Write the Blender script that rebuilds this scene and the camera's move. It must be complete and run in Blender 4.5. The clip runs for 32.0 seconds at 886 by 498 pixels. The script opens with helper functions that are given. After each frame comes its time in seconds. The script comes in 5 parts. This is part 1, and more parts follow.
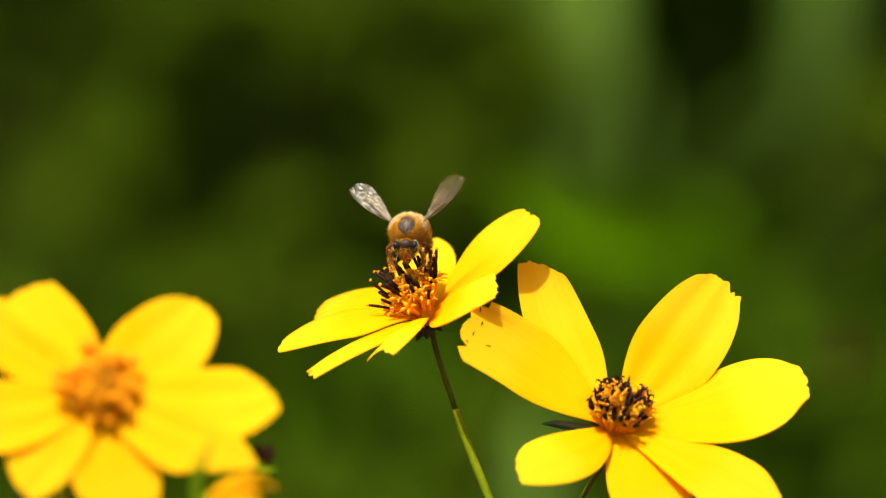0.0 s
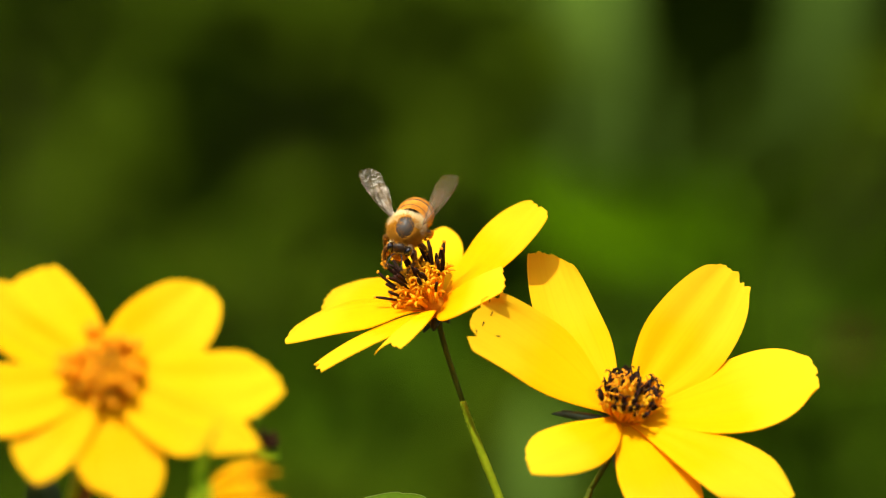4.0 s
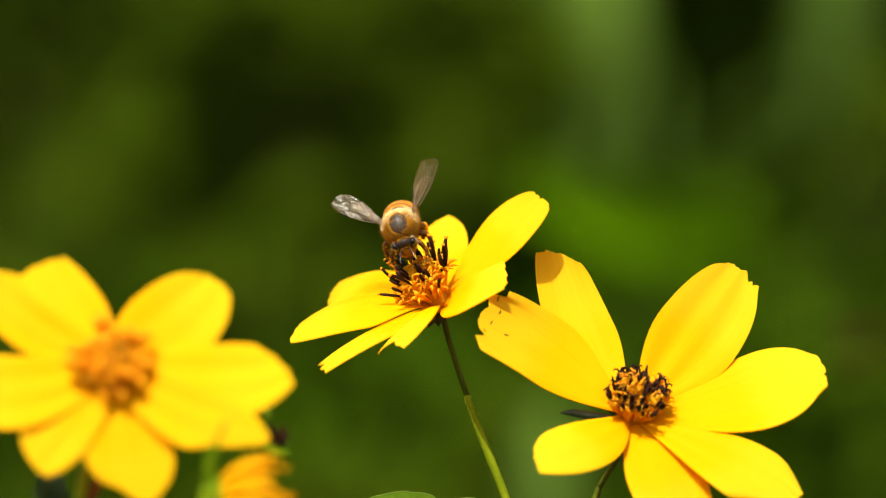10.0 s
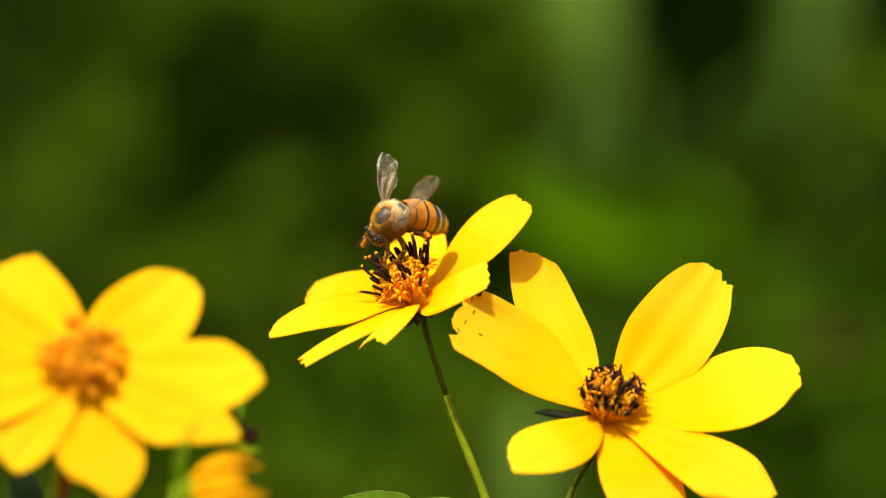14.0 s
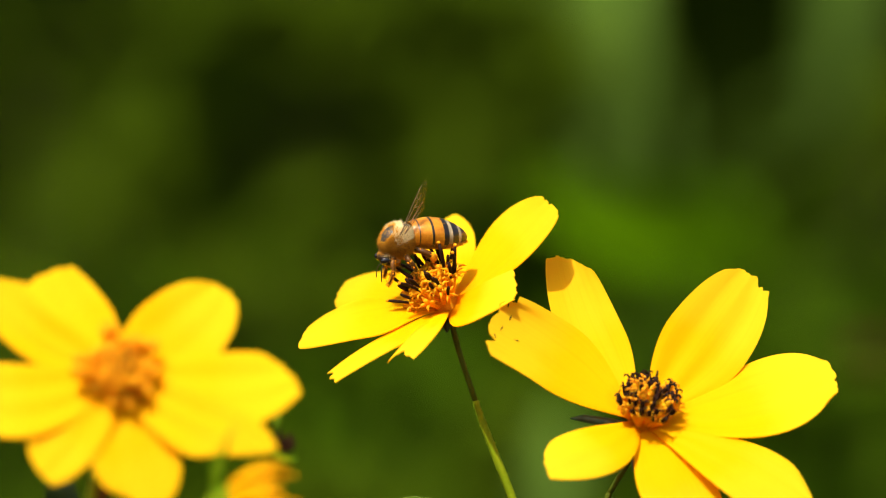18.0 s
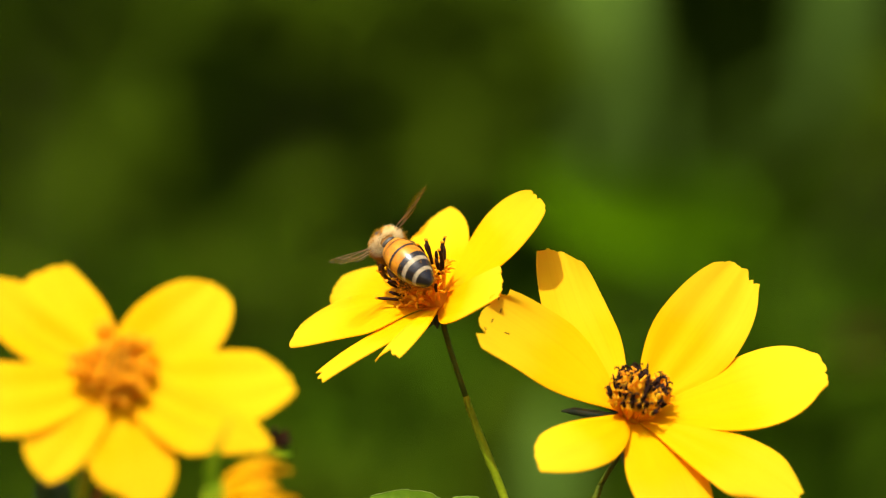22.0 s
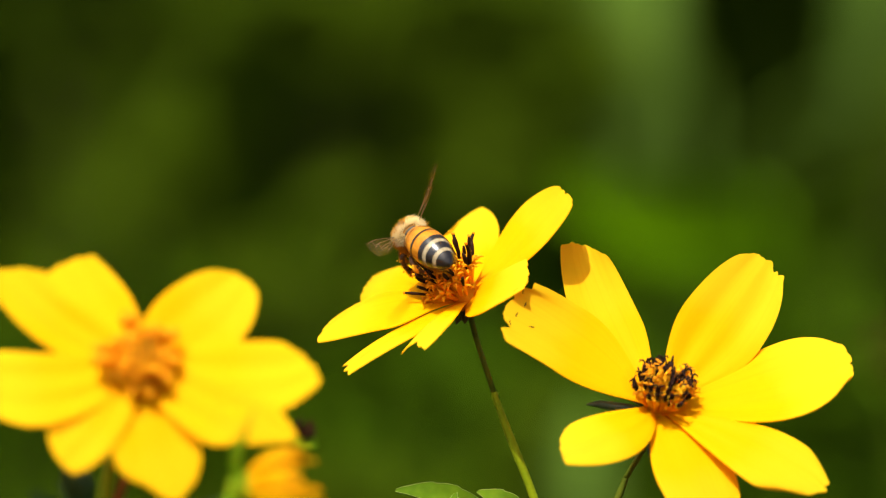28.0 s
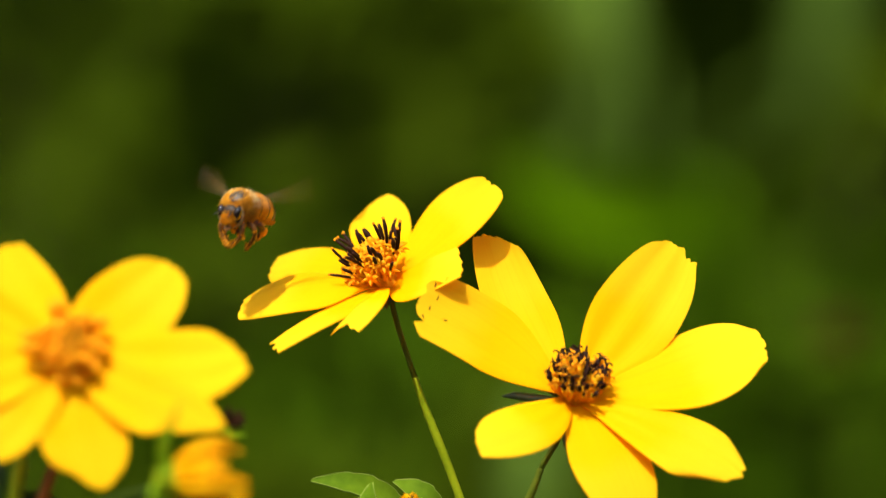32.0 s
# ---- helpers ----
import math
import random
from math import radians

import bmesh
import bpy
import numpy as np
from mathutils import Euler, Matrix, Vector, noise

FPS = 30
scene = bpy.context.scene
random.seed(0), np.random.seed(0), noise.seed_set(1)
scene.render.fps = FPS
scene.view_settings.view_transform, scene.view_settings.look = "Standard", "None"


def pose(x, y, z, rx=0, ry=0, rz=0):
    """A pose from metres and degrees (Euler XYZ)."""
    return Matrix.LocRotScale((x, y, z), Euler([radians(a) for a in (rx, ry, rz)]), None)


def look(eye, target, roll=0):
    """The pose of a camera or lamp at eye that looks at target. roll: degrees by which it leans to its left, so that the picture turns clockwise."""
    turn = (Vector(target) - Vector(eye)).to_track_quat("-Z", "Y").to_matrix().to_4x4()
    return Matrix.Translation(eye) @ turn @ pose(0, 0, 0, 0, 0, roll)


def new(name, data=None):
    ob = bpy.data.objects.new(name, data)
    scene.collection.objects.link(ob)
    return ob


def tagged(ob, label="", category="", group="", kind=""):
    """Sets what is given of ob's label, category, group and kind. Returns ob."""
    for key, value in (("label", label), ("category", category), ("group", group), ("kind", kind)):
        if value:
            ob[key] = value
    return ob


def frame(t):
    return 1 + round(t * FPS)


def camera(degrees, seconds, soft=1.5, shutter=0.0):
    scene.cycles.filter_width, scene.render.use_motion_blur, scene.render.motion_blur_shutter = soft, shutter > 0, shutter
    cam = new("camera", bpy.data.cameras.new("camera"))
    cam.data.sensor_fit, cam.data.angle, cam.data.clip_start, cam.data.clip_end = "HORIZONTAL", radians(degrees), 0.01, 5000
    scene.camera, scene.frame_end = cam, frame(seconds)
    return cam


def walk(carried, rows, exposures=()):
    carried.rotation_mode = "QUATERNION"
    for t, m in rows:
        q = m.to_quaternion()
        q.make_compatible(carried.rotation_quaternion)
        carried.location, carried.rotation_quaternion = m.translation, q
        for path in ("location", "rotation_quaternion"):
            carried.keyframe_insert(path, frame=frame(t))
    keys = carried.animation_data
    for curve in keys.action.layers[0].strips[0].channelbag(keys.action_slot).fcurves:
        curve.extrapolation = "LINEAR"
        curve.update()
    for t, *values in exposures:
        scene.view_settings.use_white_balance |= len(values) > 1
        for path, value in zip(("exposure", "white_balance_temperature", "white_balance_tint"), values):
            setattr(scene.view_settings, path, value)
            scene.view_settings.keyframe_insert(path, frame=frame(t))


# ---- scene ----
# Garden flowers with a foraging honeybee. The flowers stand about 0.70 m over the ground, one metre before a long lens.
MM = 0.001
AXIS = 0.70
# seconds, camera shift right and up (mm), turn to the left and up (degrees)
PATH = [
    (0, 0, -0, -0, 0), (0.5, -0.13, -0, 0.0746, 0.0134), (1, -0.27, -0, 0.108, 0.0545), (1.5, -0.4, -0, 0.0865, 0.0273),
    (2, -0.53, -0, -0.044, -0.2156), (2.5, -0.67, -0, -0.0416, -0.1611), (3, -0.8, -0, -0.0081, -0.0686), (3.5, -0.93, -0, 0.022, -0.0789),
    (5.5, -1.47, -0, -0.0224, 0.0237), (6, -1.6, -0, -0.03, 0.1367), (6.5, -1.55, -0, -0.109, 0.1367), (7, -1.49, -0, -0.1265, 0.1126),
    (7.5, -1.44, -0, -0.0961, 0.0375), (8, -1.39, -0, -0.0451, 0.0306), (8.5, -1.33, -0, -0.0489, 0.0342), (9, -1.28, -0, -0.0184, 0.0545),
    (9.5, -0.92, -0, 0.0775, -0.0413), (10, -0.56, -0, 0.1084, -0.0858), (10.5, -0.2, -0, 0.0229, -0.1542), (11, 0.16, -0, 0.1119, -0.1506),
    (11.5, 0.52, -0, 0.1908, -0.0686), (12, 0.88, -0, 0.0437, -0.1097), (12.5, 1.24, -0, -0.0143, -0.2364), (13, 1.6, -0, -0.0586, -0.1986),
    (13.5, 1.3, -0, 0.0062, -0.1881), (14, 1, -0, -0.0077, -0.0891), (14.5, 0.7, -0, -0.0416, -0.0447), (16.5, -0.5, -0, -0.0287, -0.055),
    (17, -0.8, -0, 0.0672, -0.0344), (17.5, -0.84, -0, 0.1879, -0.0105), (18, -0.88, -0, 0.172, -0.0413), (18.5, -0.92, -0, 0.1527, -0.0344),
    (19, -0.96, -0, 0.0821, 0.0684), (19.5, -0.76, -0, 0.0525, 0.0203), (20, -0.56, -0, 0.0706, 0.0409), (20.5, -0.36, -0, 0.0821, 0.0273),
    (21, -0.16, -0, 0.1108, -0.055), (21.5, 0.04, -0, 0.1767, -0.048), (22, 0.24, -0, 0.1609, -0.0992), (22.5, 0.44, -0, 0.2512, 0.0717),
    (23, 0.64, -0, 0.348, 0.0887), (23.5, 0.83, -0, 0.3626, 0.1197), (24, 1.02, -0, 0.2365, 0.1231), (24.5, 1.22, -0, 0.1863, -0.0208),
    (25, 1.41, -0, 0.1732, -0.0719), (25.5, 1.6, -0.67, 0.2217, 0.038), (27.5, 2.37, -3.34, 0.5017, 0.0438), (28, 2.56, -4, 0.4955, 0.0718),
    (28.5, 2.8, -4, 0.5709, 0.0856), (29, 3.04, -4, 0.7079, 0.1469), (29.5, 3.28, -4, 0.7217, 0.1301), (30, 3.52, -4, 0.766, 0.0856),
    (30.3, 2.47, -3.14, 0.8628, -0.0052), (30.5, 1.76, -2.56, 0.7301, -0.2022), (31, 0, -1.12, 0.2874, -0.4765), (31.2, 2.88, -1.38, 0.2213, -0.5754),
    (31.4, 5.76, -1.63, 0.1854, -0.5428), (31.5, 7.21, -1.76, 0.2076, -0.5049), (31.6, 8.26, -1.89, 0.1855, -0.4566), (31.8, 10.38, -2.15, 0.2306, -0.2632),
    (32, 12.49, -2.4, 0.3973, -0.0986),
]
cam = camera(7.0, 32.0, 1.15, 0.5)
cam.data.dof.use_dof = True
cam.data.dof.focus_distance = 1.004
cam.data.dof.aperture_fstop = 10.8
cam.data.dof.aperture_blades = 9
walk(cam, [(t, pose(x * MM, -1.0, AXIS + z * MM, 90 + up, 0, turn)) for t, x, z, turn, up in PATH])

# ---- light ----
SUN = Vector((-0.24, -0.50, 0.83)).normalized()
world = bpy.data.worlds.new("sky")
scene.world = world
world.use_nodes = True
sky = world.node_tree.nodes.new("ShaderNodeTexSky")
sky.sky_type, sky.sun_disc = "NISHITA", False
sky.air_density, sky.dust_density, sky.ozone_density = 0.8, 4.0, 0.3
sky.sun_elevation = math.asin(SUN.z)
sky.sun_rotation = math.atan2(SUN.x, SUN.y)
backing = world.node_tree.nodes["Background"]
backing.inputs[1].default_value = 0.14
world.node_tree.links.new(sky.outputs[0], backing.inputs[0])
sun = new("sun", bpy.data.lights.new("sun", "SUN"))
sun.data.energy, sun.data.angle, sun.data.color = 4.3, radians(0.53), (1.0, 0.97, 0.82)
sun.matrix_world = look(SUN * 5, (0, 0, 0))
scene.view_settings.exposure = 0.55


# ---- materials ----
def base_material(name, rough=0.5, spec=0.5):
    m = bpy.data.materials.new(name)
    m.use_nodes = True
    b = m.node_tree.nodes["Principled BSDF"]
    b.inputs["Roughness"].default_value = rough
    b.inputs["Specular IOR Level"].default_value = spec
    return m, m.node_tree.nodes, m.node_tree.links, b


def mottled(name, dark, light, scale, rough=0.6, spec=0.4, bump=0.2, fine=6.0, through_light=0.0, jitter=0.0):
    """Two tones mixed by coarse and fine noise, with fine relief; through_light lets a leaf glow against the sun."""
    m, nodes, links, b = base_material(name, rough, spec)
    place = nodes.new("ShaderNodeTexCoord")
    coarse, grain = nodes.new("ShaderNodeTexNoise"), nodes.new("ShaderNodeTexNoise")
    for n, s, d in ((coarse, scale, 3.0), (grain, scale * fine, 2.0)):
        n.inputs["Scale"].default_value, n.inputs["Detail"].default_value = s, d
        links.new(place.outputs["Object"], n.inputs["Vector"])
    add = nodes.new("ShaderNodeMath")
    add.operation = "MULTIPLY_ADD"
    links.new(grain.outputs["Fac"], add.inputs[0])
    add.inputs[1].default_value = 0.45
    links.new(coarse.outputs["Fac"], add.inputs[2])
    ramp = nodes.new("ShaderNodeValToRGB")
    ramp.color_ramp.elements[0].position, ramp.color_ramp.elements[1].position = 0.48, 0.98
    ramp.color_ramp.elements[0].color, ramp.color_ramp.elements[1].color = (*dark, 1), (*light, 1)
    links.new(add.outputs[0], ramp.inputs[0])
    color = ramp.outputs[0]
    if jitter:
        info = nodes.new("ShaderNodeNewGeometry")
        hsv = nodes.new("ShaderNodeHueSaturation")
        spread = nodes.new("ShaderNodeMapRange")
        spread.inputs["To Min"].default_value, spread.inputs["To Max"].default_value = 1 - jitter, 1 + jitter
        links.new(info.outputs["Random Per Island"], spread.inputs["Value"])
        links.new(spread.outputs[0], hsv.inputs["Value"])
        links.new(color, hsv.inputs["Color"])
        color = hsv.outputs[0]
    links.new(color, b.inputs["Base Color"])
    if bump:
        relief = nodes.new("ShaderNodeBump")
        relief.inputs["Strength"].default_value, relief.inputs["Distance"].default_value = bump, 0.15 / scale / fine
        links.new(grain.outputs["Fac"], relief.inputs["Height"])
        links.new(relief.outputs[0], b.inputs["Normal"])
    if through_light:
        glow, mix = nodes.new("ShaderNodeBsdfTranslucent"), nodes.new("ShaderNodeMixShader")
        links.new(color, glow.inputs["Color"])
        mix.inputs[0].default_value = through_light
        links.new(b.outputs[0], mix.inputs[1])
        links.new(glow.outputs[0], mix.inputs[2])
        links.new(mix.outputs[0], nodes["Material Output"].inputs[0])
    return m


def petal_material(name, warm, gold, vein, tip=(0.96, 0.595, 0.012), lemon=0.62):
    """Thin yellow petal: orange towards the base, golden inner half, lemon outer half with an uneven border, faint streaks
    along its length (the mesh's own u, v), silky relief."""
    m, nodes, links, b = base_material(name, 0.6, 0.04)
    uv = nodes.new("ShaderNodeUVMap")
    parts = nodes.new("ShaderNodeSeparateXYZ")
    links.new(uv.outputs[0], parts.inputs[0])
    stretch = nodes.new("ShaderNodeMapping")
    stretch.inputs["Scale"].default_value = (26, 1.4, 1)
    links.new(uv.outputs[0], stretch.inputs[0])
    streak = nodes.new("ShaderNodeTexNoise")
    streak.inputs["Scale"].default_value, streak.inputs["Detail"].default_value = 1.0, 3.0
    links.new(stretch.outputs[0], streak.inputs["Vector"])
    body = nodes.new("ShaderNodeValToRGB")
    body.color_ramp.elements[0].position, body.color_ramp.elements[0].color = 0.0, (*warm, 1)
    body.color_ramp.elements[1].position, body.color_ramp.elements[1].color = 0.20, (*gold, 1)
    for at, tone in ((lemon - 0.10, gold), (lemon + 0.06, tip), (1.0, tuple(c * f for c, f in zip(tip, (1.0, 1.05, 1.7))))):
        body.color_ramp.elements.new(at).color = (*tone, 1)
    border, shift = nodes.new("ShaderNodeTexNoise"), nodes.new("ShaderNodeMath")
    border.inputs["Scale"].default_value, border.inputs["Detail"].default_value = 3.0, 2.0
    links.new(uv.outputs[0], border.inputs["Vector"])
    shift.operation = "MULTIPLY_ADD"
    shift.inputs[1].default_value = 0.24
    links.new(border.outputs["Fac"], shift.inputs[0])
    links.new(parts.outputs[1], shift.inputs[2])
    centre = nodes.new("ShaderNodeMath")
    centre.operation = "SUBTRACT"
    centre.inputs[1].default_value = 0.12
    links.new(shift.outputs[0], centre.inputs[0])
    links.new(centre.outputs[0], body.inputs[0])
    lines = nodes.new("ShaderNodeValToRGB")
    lines.color_ramp.elements[0].position, lines.color_ramp.elements[0].color = 0.30, (*vein, 1)
    lines.color_ramp.elements[1].position, lines.color_ramp.elements[1].color = 0.52, (1, 1, 1, 1)
    links.new(streak.outputs["Fac"], lines.inputs[0])
    mul = nodes.new("ShaderNodeMix")
    mul.data_type, mul.blend_type = "RGBA", "MULTIPLY"
    mul.inputs[0].default_value = 1.0
    links.new(body.outputs[0], mul.inputs[6])
    links.new(lines.outputs[0], mul.inputs[7])
    info = nodes.new("ShaderNodeObjectInfo")
    spread = nodes.new("ShaderNodeMapRange")
    spread.inputs["To Min"].default_value, spread.inputs["To Max"].default_value = 0.95, 1.03
    links.new(info.outputs["Random"], spread.inputs["Value"])
    hsv = nodes.new("ShaderNodeHueSaturation")
    links.new(spread.outputs[0], hsv.inputs["Value"])
    links.new(mul.outputs[2], hsv.inputs["Color"])
    links.new(hsv.outputs[0], b.inputs["Base Color"])
    relief = nodes.new("ShaderNodeBump")
    relief.inputs["Strength"].default_value, relief.inputs["Distance"].default_value = 0.14, 0.0002
    links.new(streak.outputs["Fac"], relief.inputs["Height"])
    links.new(relief.outputs[0], b.inputs["Normal"])
    glow, mix = nodes.new("ShaderNodeBsdfTranslucent"), nodes.new("ShaderNodeMixShader")
    deep = nodes.new("ShaderNodeMix")
    deep.data_type, deep.blend_type = "RGBA", "MULTIPLY"
    deep.inputs[0].default_value, deep.inputs[7].default_value = 1.0, (1.0, 0.92, 0.35, 1)
    links.new(hsv.outputs[0], deep.inputs[6])
    links.new(deep.outputs[2], glow.inputs["Color"])
    mix.inputs[0].default_value = 0.47
    links.new(b.outputs[0], mix.inputs[1])
    links.new(glow.outputs[0], mix.inputs[2])
    links.new(mix.outputs[0], nodes["Material Output"].inputs[0])
    return m


def wing_material():
    """Clear brownish membrane with a silky crinkled gloss."""
    m, nodes, links, b = base_material("wing membrane", 0.6, 0.08)
    b.inputs["Base Color"].default_value = (0.60, 0.32, 0.04, 1)
    clear, body, sheen = nodes.new("ShaderNodeBsdfTransparent"), nodes.new("ShaderNodeMixShader"), nodes.new("ShaderNodeMixShader")
    gloss = nodes.new("ShaderNodeBsdfGlossy")
    gloss.inputs["Roughness"].default_value = 0.34
    gloss.inputs["Color"].default_value = (0.95, 0.93, 0.9, 1)
    clear.inputs[0].default_value = (0.86, 0.83, 0.76, 1)
    place, crinkle, relief = nodes.new("ShaderNodeTexCoord"), nodes.new("ShaderNodeTexNoise"), nodes.new("ShaderNodeBump")
    crinkle.inputs["Scale"].default_value, crinkle.inputs["Detail"].default_value = 800, 3
    links.new(place.outputs["Object"], crinkle.inputs["Vector"])
    relief.inputs["Strength"].default_value, relief.inputs["Distance"].default_value = 0.8, 0.0005
    links.new(crinkle.outputs["Fac"], relief.inputs["Height"])
    links.new(relief.outputs[0], b.inputs["Normal"])
    links.new(relief.outputs[0], gloss.inputs["Normal"])
    sheen.inputs[0].default_value = 0.034
    patchy, cloud = nodes.new("ShaderNodeMapRange"), nodes.new("ShaderNodeTexNoise")
    cloud.inputs["Scale"].default_value, cloud.inputs["Detail"].default_value = 700, 3
    links.new(place.outputs["Object"], cloud.inputs["Vector"])
    patchy.inputs["From Min"].default_value, patchy.inputs["From Max"].default_value = 0.35, 0.7
    patchy.inputs["To Min"].default_value, patchy.inputs["To Max"].default_value = 0.03, 0.10
    links.new(cloud.outputs["Fac"], patchy.inputs["Value"])
    links.new(patchy.outputs[0], body.inputs[0])
    links.new(clear.outputs[0], body.inputs[1])
    links.new(b.outputs[0], body.inputs[2])
    links.new(body.outputs[0], sheen.inputs[1])
    links.new(gloss.outputs[0], sheen.inputs[2])
    links.new(sheen.outputs[0], nodes["Material Output"].inputs[0])
    return m


PETAL = petal_material("yellow petal", (0.92, 0.37, 0.0), (0.97, 0.55, 0.0004), (0.985, 0.95, 0.85), (0.96, 0.60, 0.008))
PETAL_DEEP = petal_material("deep yellow petal", (0.92, 0.39, 0.0), (0.97, 0.555, 0.0003), (0.985, 0.95, 0.85), (0.97, 0.59, 0.004))
TUBE = mottled("orange floret tube", (0.95, 0.42, 0.003), (1, 0.62, 0.015), 900, 0.5, 0.15, 0.2, through_light=0.5)
ANTHER = mottled("dark brown anther", (0.006, 0.002, 0.001), (0.032, 0.008, 0.002), 1500, 0.6, 0.12, 0.3)
POLLEN = mottled("orange pollen", (0.66, 0.19, 0.003), (0.92, 0.4, 0.012), 2500, 0.9, 0.1, 0.5)
RECEPTACLE = mottled("amber flower base", (0.80, 0.30, 0.003), (0.95, 0.45, 0.01), 500, 0.7, 0.08, 0.2, through_light=0.4)
STEM_GREEN = mottled("fresh green stem", (0.184, 0.264, 0.0024), (0.336, 0.416, 0.008), 260, 0.7, 0.12, 0.35, through_light=0.2)
STEM_DARK = mottled("dark olive stalk", (0.06, 0.09, 0.003), (0.12, 0.155, 0.008), 260, 0.7, 0.12, 0.3, through_light=0.15)
STEM_RED = mottled("reddish stem", (0.14, 0.045, 0.008), (0.26, 0.10, 0.018), 260, 0.6, 0.1, 0.3)
BRACT = mottled("dark green bract", (0.015, 0.03, 0.008), (0.05, 0.08, 0.02), 400, 0.5, 0.4, 0.3)
LEAF = mottled("garden leaf", (0.060, 0.125, 0.003), (0.125, 0.215, 0.008), 120, 0.7, 0.06, 0.4, through_light=0.3)
LEAF_EDGE = mottled("pale leaf edge", (0.20, 0.28, 0.05), (0.34, 0.42, 0.10), 300, 0.6, 0.1, 0.1, through_light=0.4)
LIME = mottled("lime green bract", (0.16, 0.32, 0.004), (0.32, 0.50, 0.012), 300, 0.6, 0.1, 0.3, through_light=0.4)
DARK_LEAF = mottled("deep green leaf", (0.012, 0.03, 0.004), (0.03, 0.06, 0.008), 120, 0.6, 0.15, 0.4, through_light=0.15)
BUD_GOLD = mottled("golden bud petal", (0.80, 0.34, 0.0), (0.96, 0.58, 0.002), 300, 0.6, 0.06, 0.3, through_light=0.35)
BUD_BROWN = mottled("withered brown seed head", (0.010, 0.004, 0.001), (0.05, 0.018, 0.005), 500, 0.8, 0.1, 0.5)
# nearly black: the shade among the far shrubs is put into this green
FAR_LEAF = mottled("shaded shrub leaf", (0.0153, 0.0319, 0.000255), (0.03, 0.0509, 0.000509), 14, 0.8, 0.03, 0.1, through_light=0.25, jitter=0.35)
OLIVE_LEAF = mottled("olive green leaf", (0.0318, 0.0554, 0.000943), (0.0542, 0.0872, 0.00176), 14, 0.8, 0.03, 0.1, through_light=0.25, jitter=0.25)
MID_LEAF = mottled("dark green leaf in the sun", (0.0221, 0.0529, 0.000661), (0.0474, 0.0903, 0.0011), 14, 0.8, 0.03, 0.1, through_light=0.2, jitter=0.35)
PALE_LEAF = mottled("pale grey-green leaf", (0.0665, 0.123, 0.0143), (0.109, 0.187, 0.0238), 20, 0.8, 0.03, 0.1, through_light=0.2)
BRIGHT_LEAF = mottled("bright green leaf", (0.085, 0.2, 0.0003), (0.135, 0.285, 0.0008), 20, 0.8, 0.03, 0.1, through_light=0.2)
RUST = mottled("rusty orange bud petal", (0.62, 0.17, 0.002), (0.90, 0.42, 0.008), 300, 0.6, 0.06, 0.3, through_light=0.3)
DRY_RED = mottled("dry reddish-brown flower head", (0.05, 0.016, 0.006), (0.13, 0.04, 0.014), 300, 0.8, 0.1, 0.4, through_light=0.2)
BARK = mottled("brown twig bark", (0.02, 0.02, 0.006), (0.04, 0.036, 0.012), 40, 0.9, 0.1, 0.5)
SOIL = mottled("dark garden soil", (0.02, 0.014, 0.008), (0.05, 0.036, 0.022), 9, 0.95, 0.1, 0.6, 12)
FUR = mottled("tawny bee fur", (0.46, 0.17, 0.004), (0.80, 0.40, 0.03), 900, 0.8, 0.2, 0.0, through_light=0.35)
UNDERFUR = mottled("brown skin under the fur", (0.16, 0.07, 0.012), (0.30, 0.14, 0.03), 900, 0.7, 0.1, 0.2)
# also the thorax's sunlit top, its brightness put into the hair colour
PALE_FUR = mottled("cream and sunlit bee fur", (0.76, 0.53, 0.20), (0.94, 0.77, 0.43), 900, 0.8, 0.2, 0.0, through_light=0.35)
BACK = mottled("dark grey-brown bee back", (0.022, 0.016, 0.010), (0.058, 0.044, 0.030), 900, 0.5, 0.4, 0.4)
AMBER = mottled("amber abdomen plate", (0.36, 0.11, 0.003), (0.62, 0.25, 0.012), 700, 0.30, 0.35, 0.15)
CREAM = mottled("cream downy band", (0.22, 0.165, 0.08), (0.44, 0.35, 0.21), 1200, 0.5, 0.4, 0.4)
BLACK = mottled("black abdomen band", (0.006, 0.004, 0.003), (0.020, 0.014, 0.009), 900, 0.28, 0.6, 0.15)
EYE = mottled("glossy dark eye", (0.004, 0.003, 0.002), (0.010, 0.006, 0.005), 2500, 0.10, 0.8, 0.05)
HEAD = mottled("dark brown bee head", (0.012, 0.006, 0.002), (0.045, 0.020, 0.006), 900, 0.5, 0.25, 0.3)
LEG = mottled("brown bee leg", (0.03, 0.010, 0.002), (0.17, 0.058, 0.005), 700, 0.42, 0.3, 0.2)
LEG_FUR = mottled("rusty leg hairs", (0.36, 0.13, 0.006), (0.72, 0.33, 0.03), 900, 0.8, 0.1, 0.0, through_light=0.3)
MEMBRANE = wing_material()
VEIN = mottled("brown wing vein", (0.09, 0.045, 0.015), (0.20, 0.11, 0.05), 900, 0.3, 0.6, 0.0)


# ---- mesh helpers ----
def mesh_object(name, bm, mats, parent=None, label=""):
    me = bpy.data.meshes.new(name)
    bm.to_mesh(me)
    bm.free()
    for p in me.polygons:
        p.use_smooth = True
    for m in (mats if isinstance(mats, (list, tuple)) else [mats]):
        me.materials.append(m)
    ob = new(name, me)
    if parent:
        ob.parent = parent
    if label:
        ob["label"] = label
    return ob


def part(name, bm, mats, parent, label=""):
    return mesh_object(name, bm, mats, parent, label)


def empty(name, at):
    ob = new(name)
    ob.empty_display_size = 0.01
    ob.location = at
    return ob


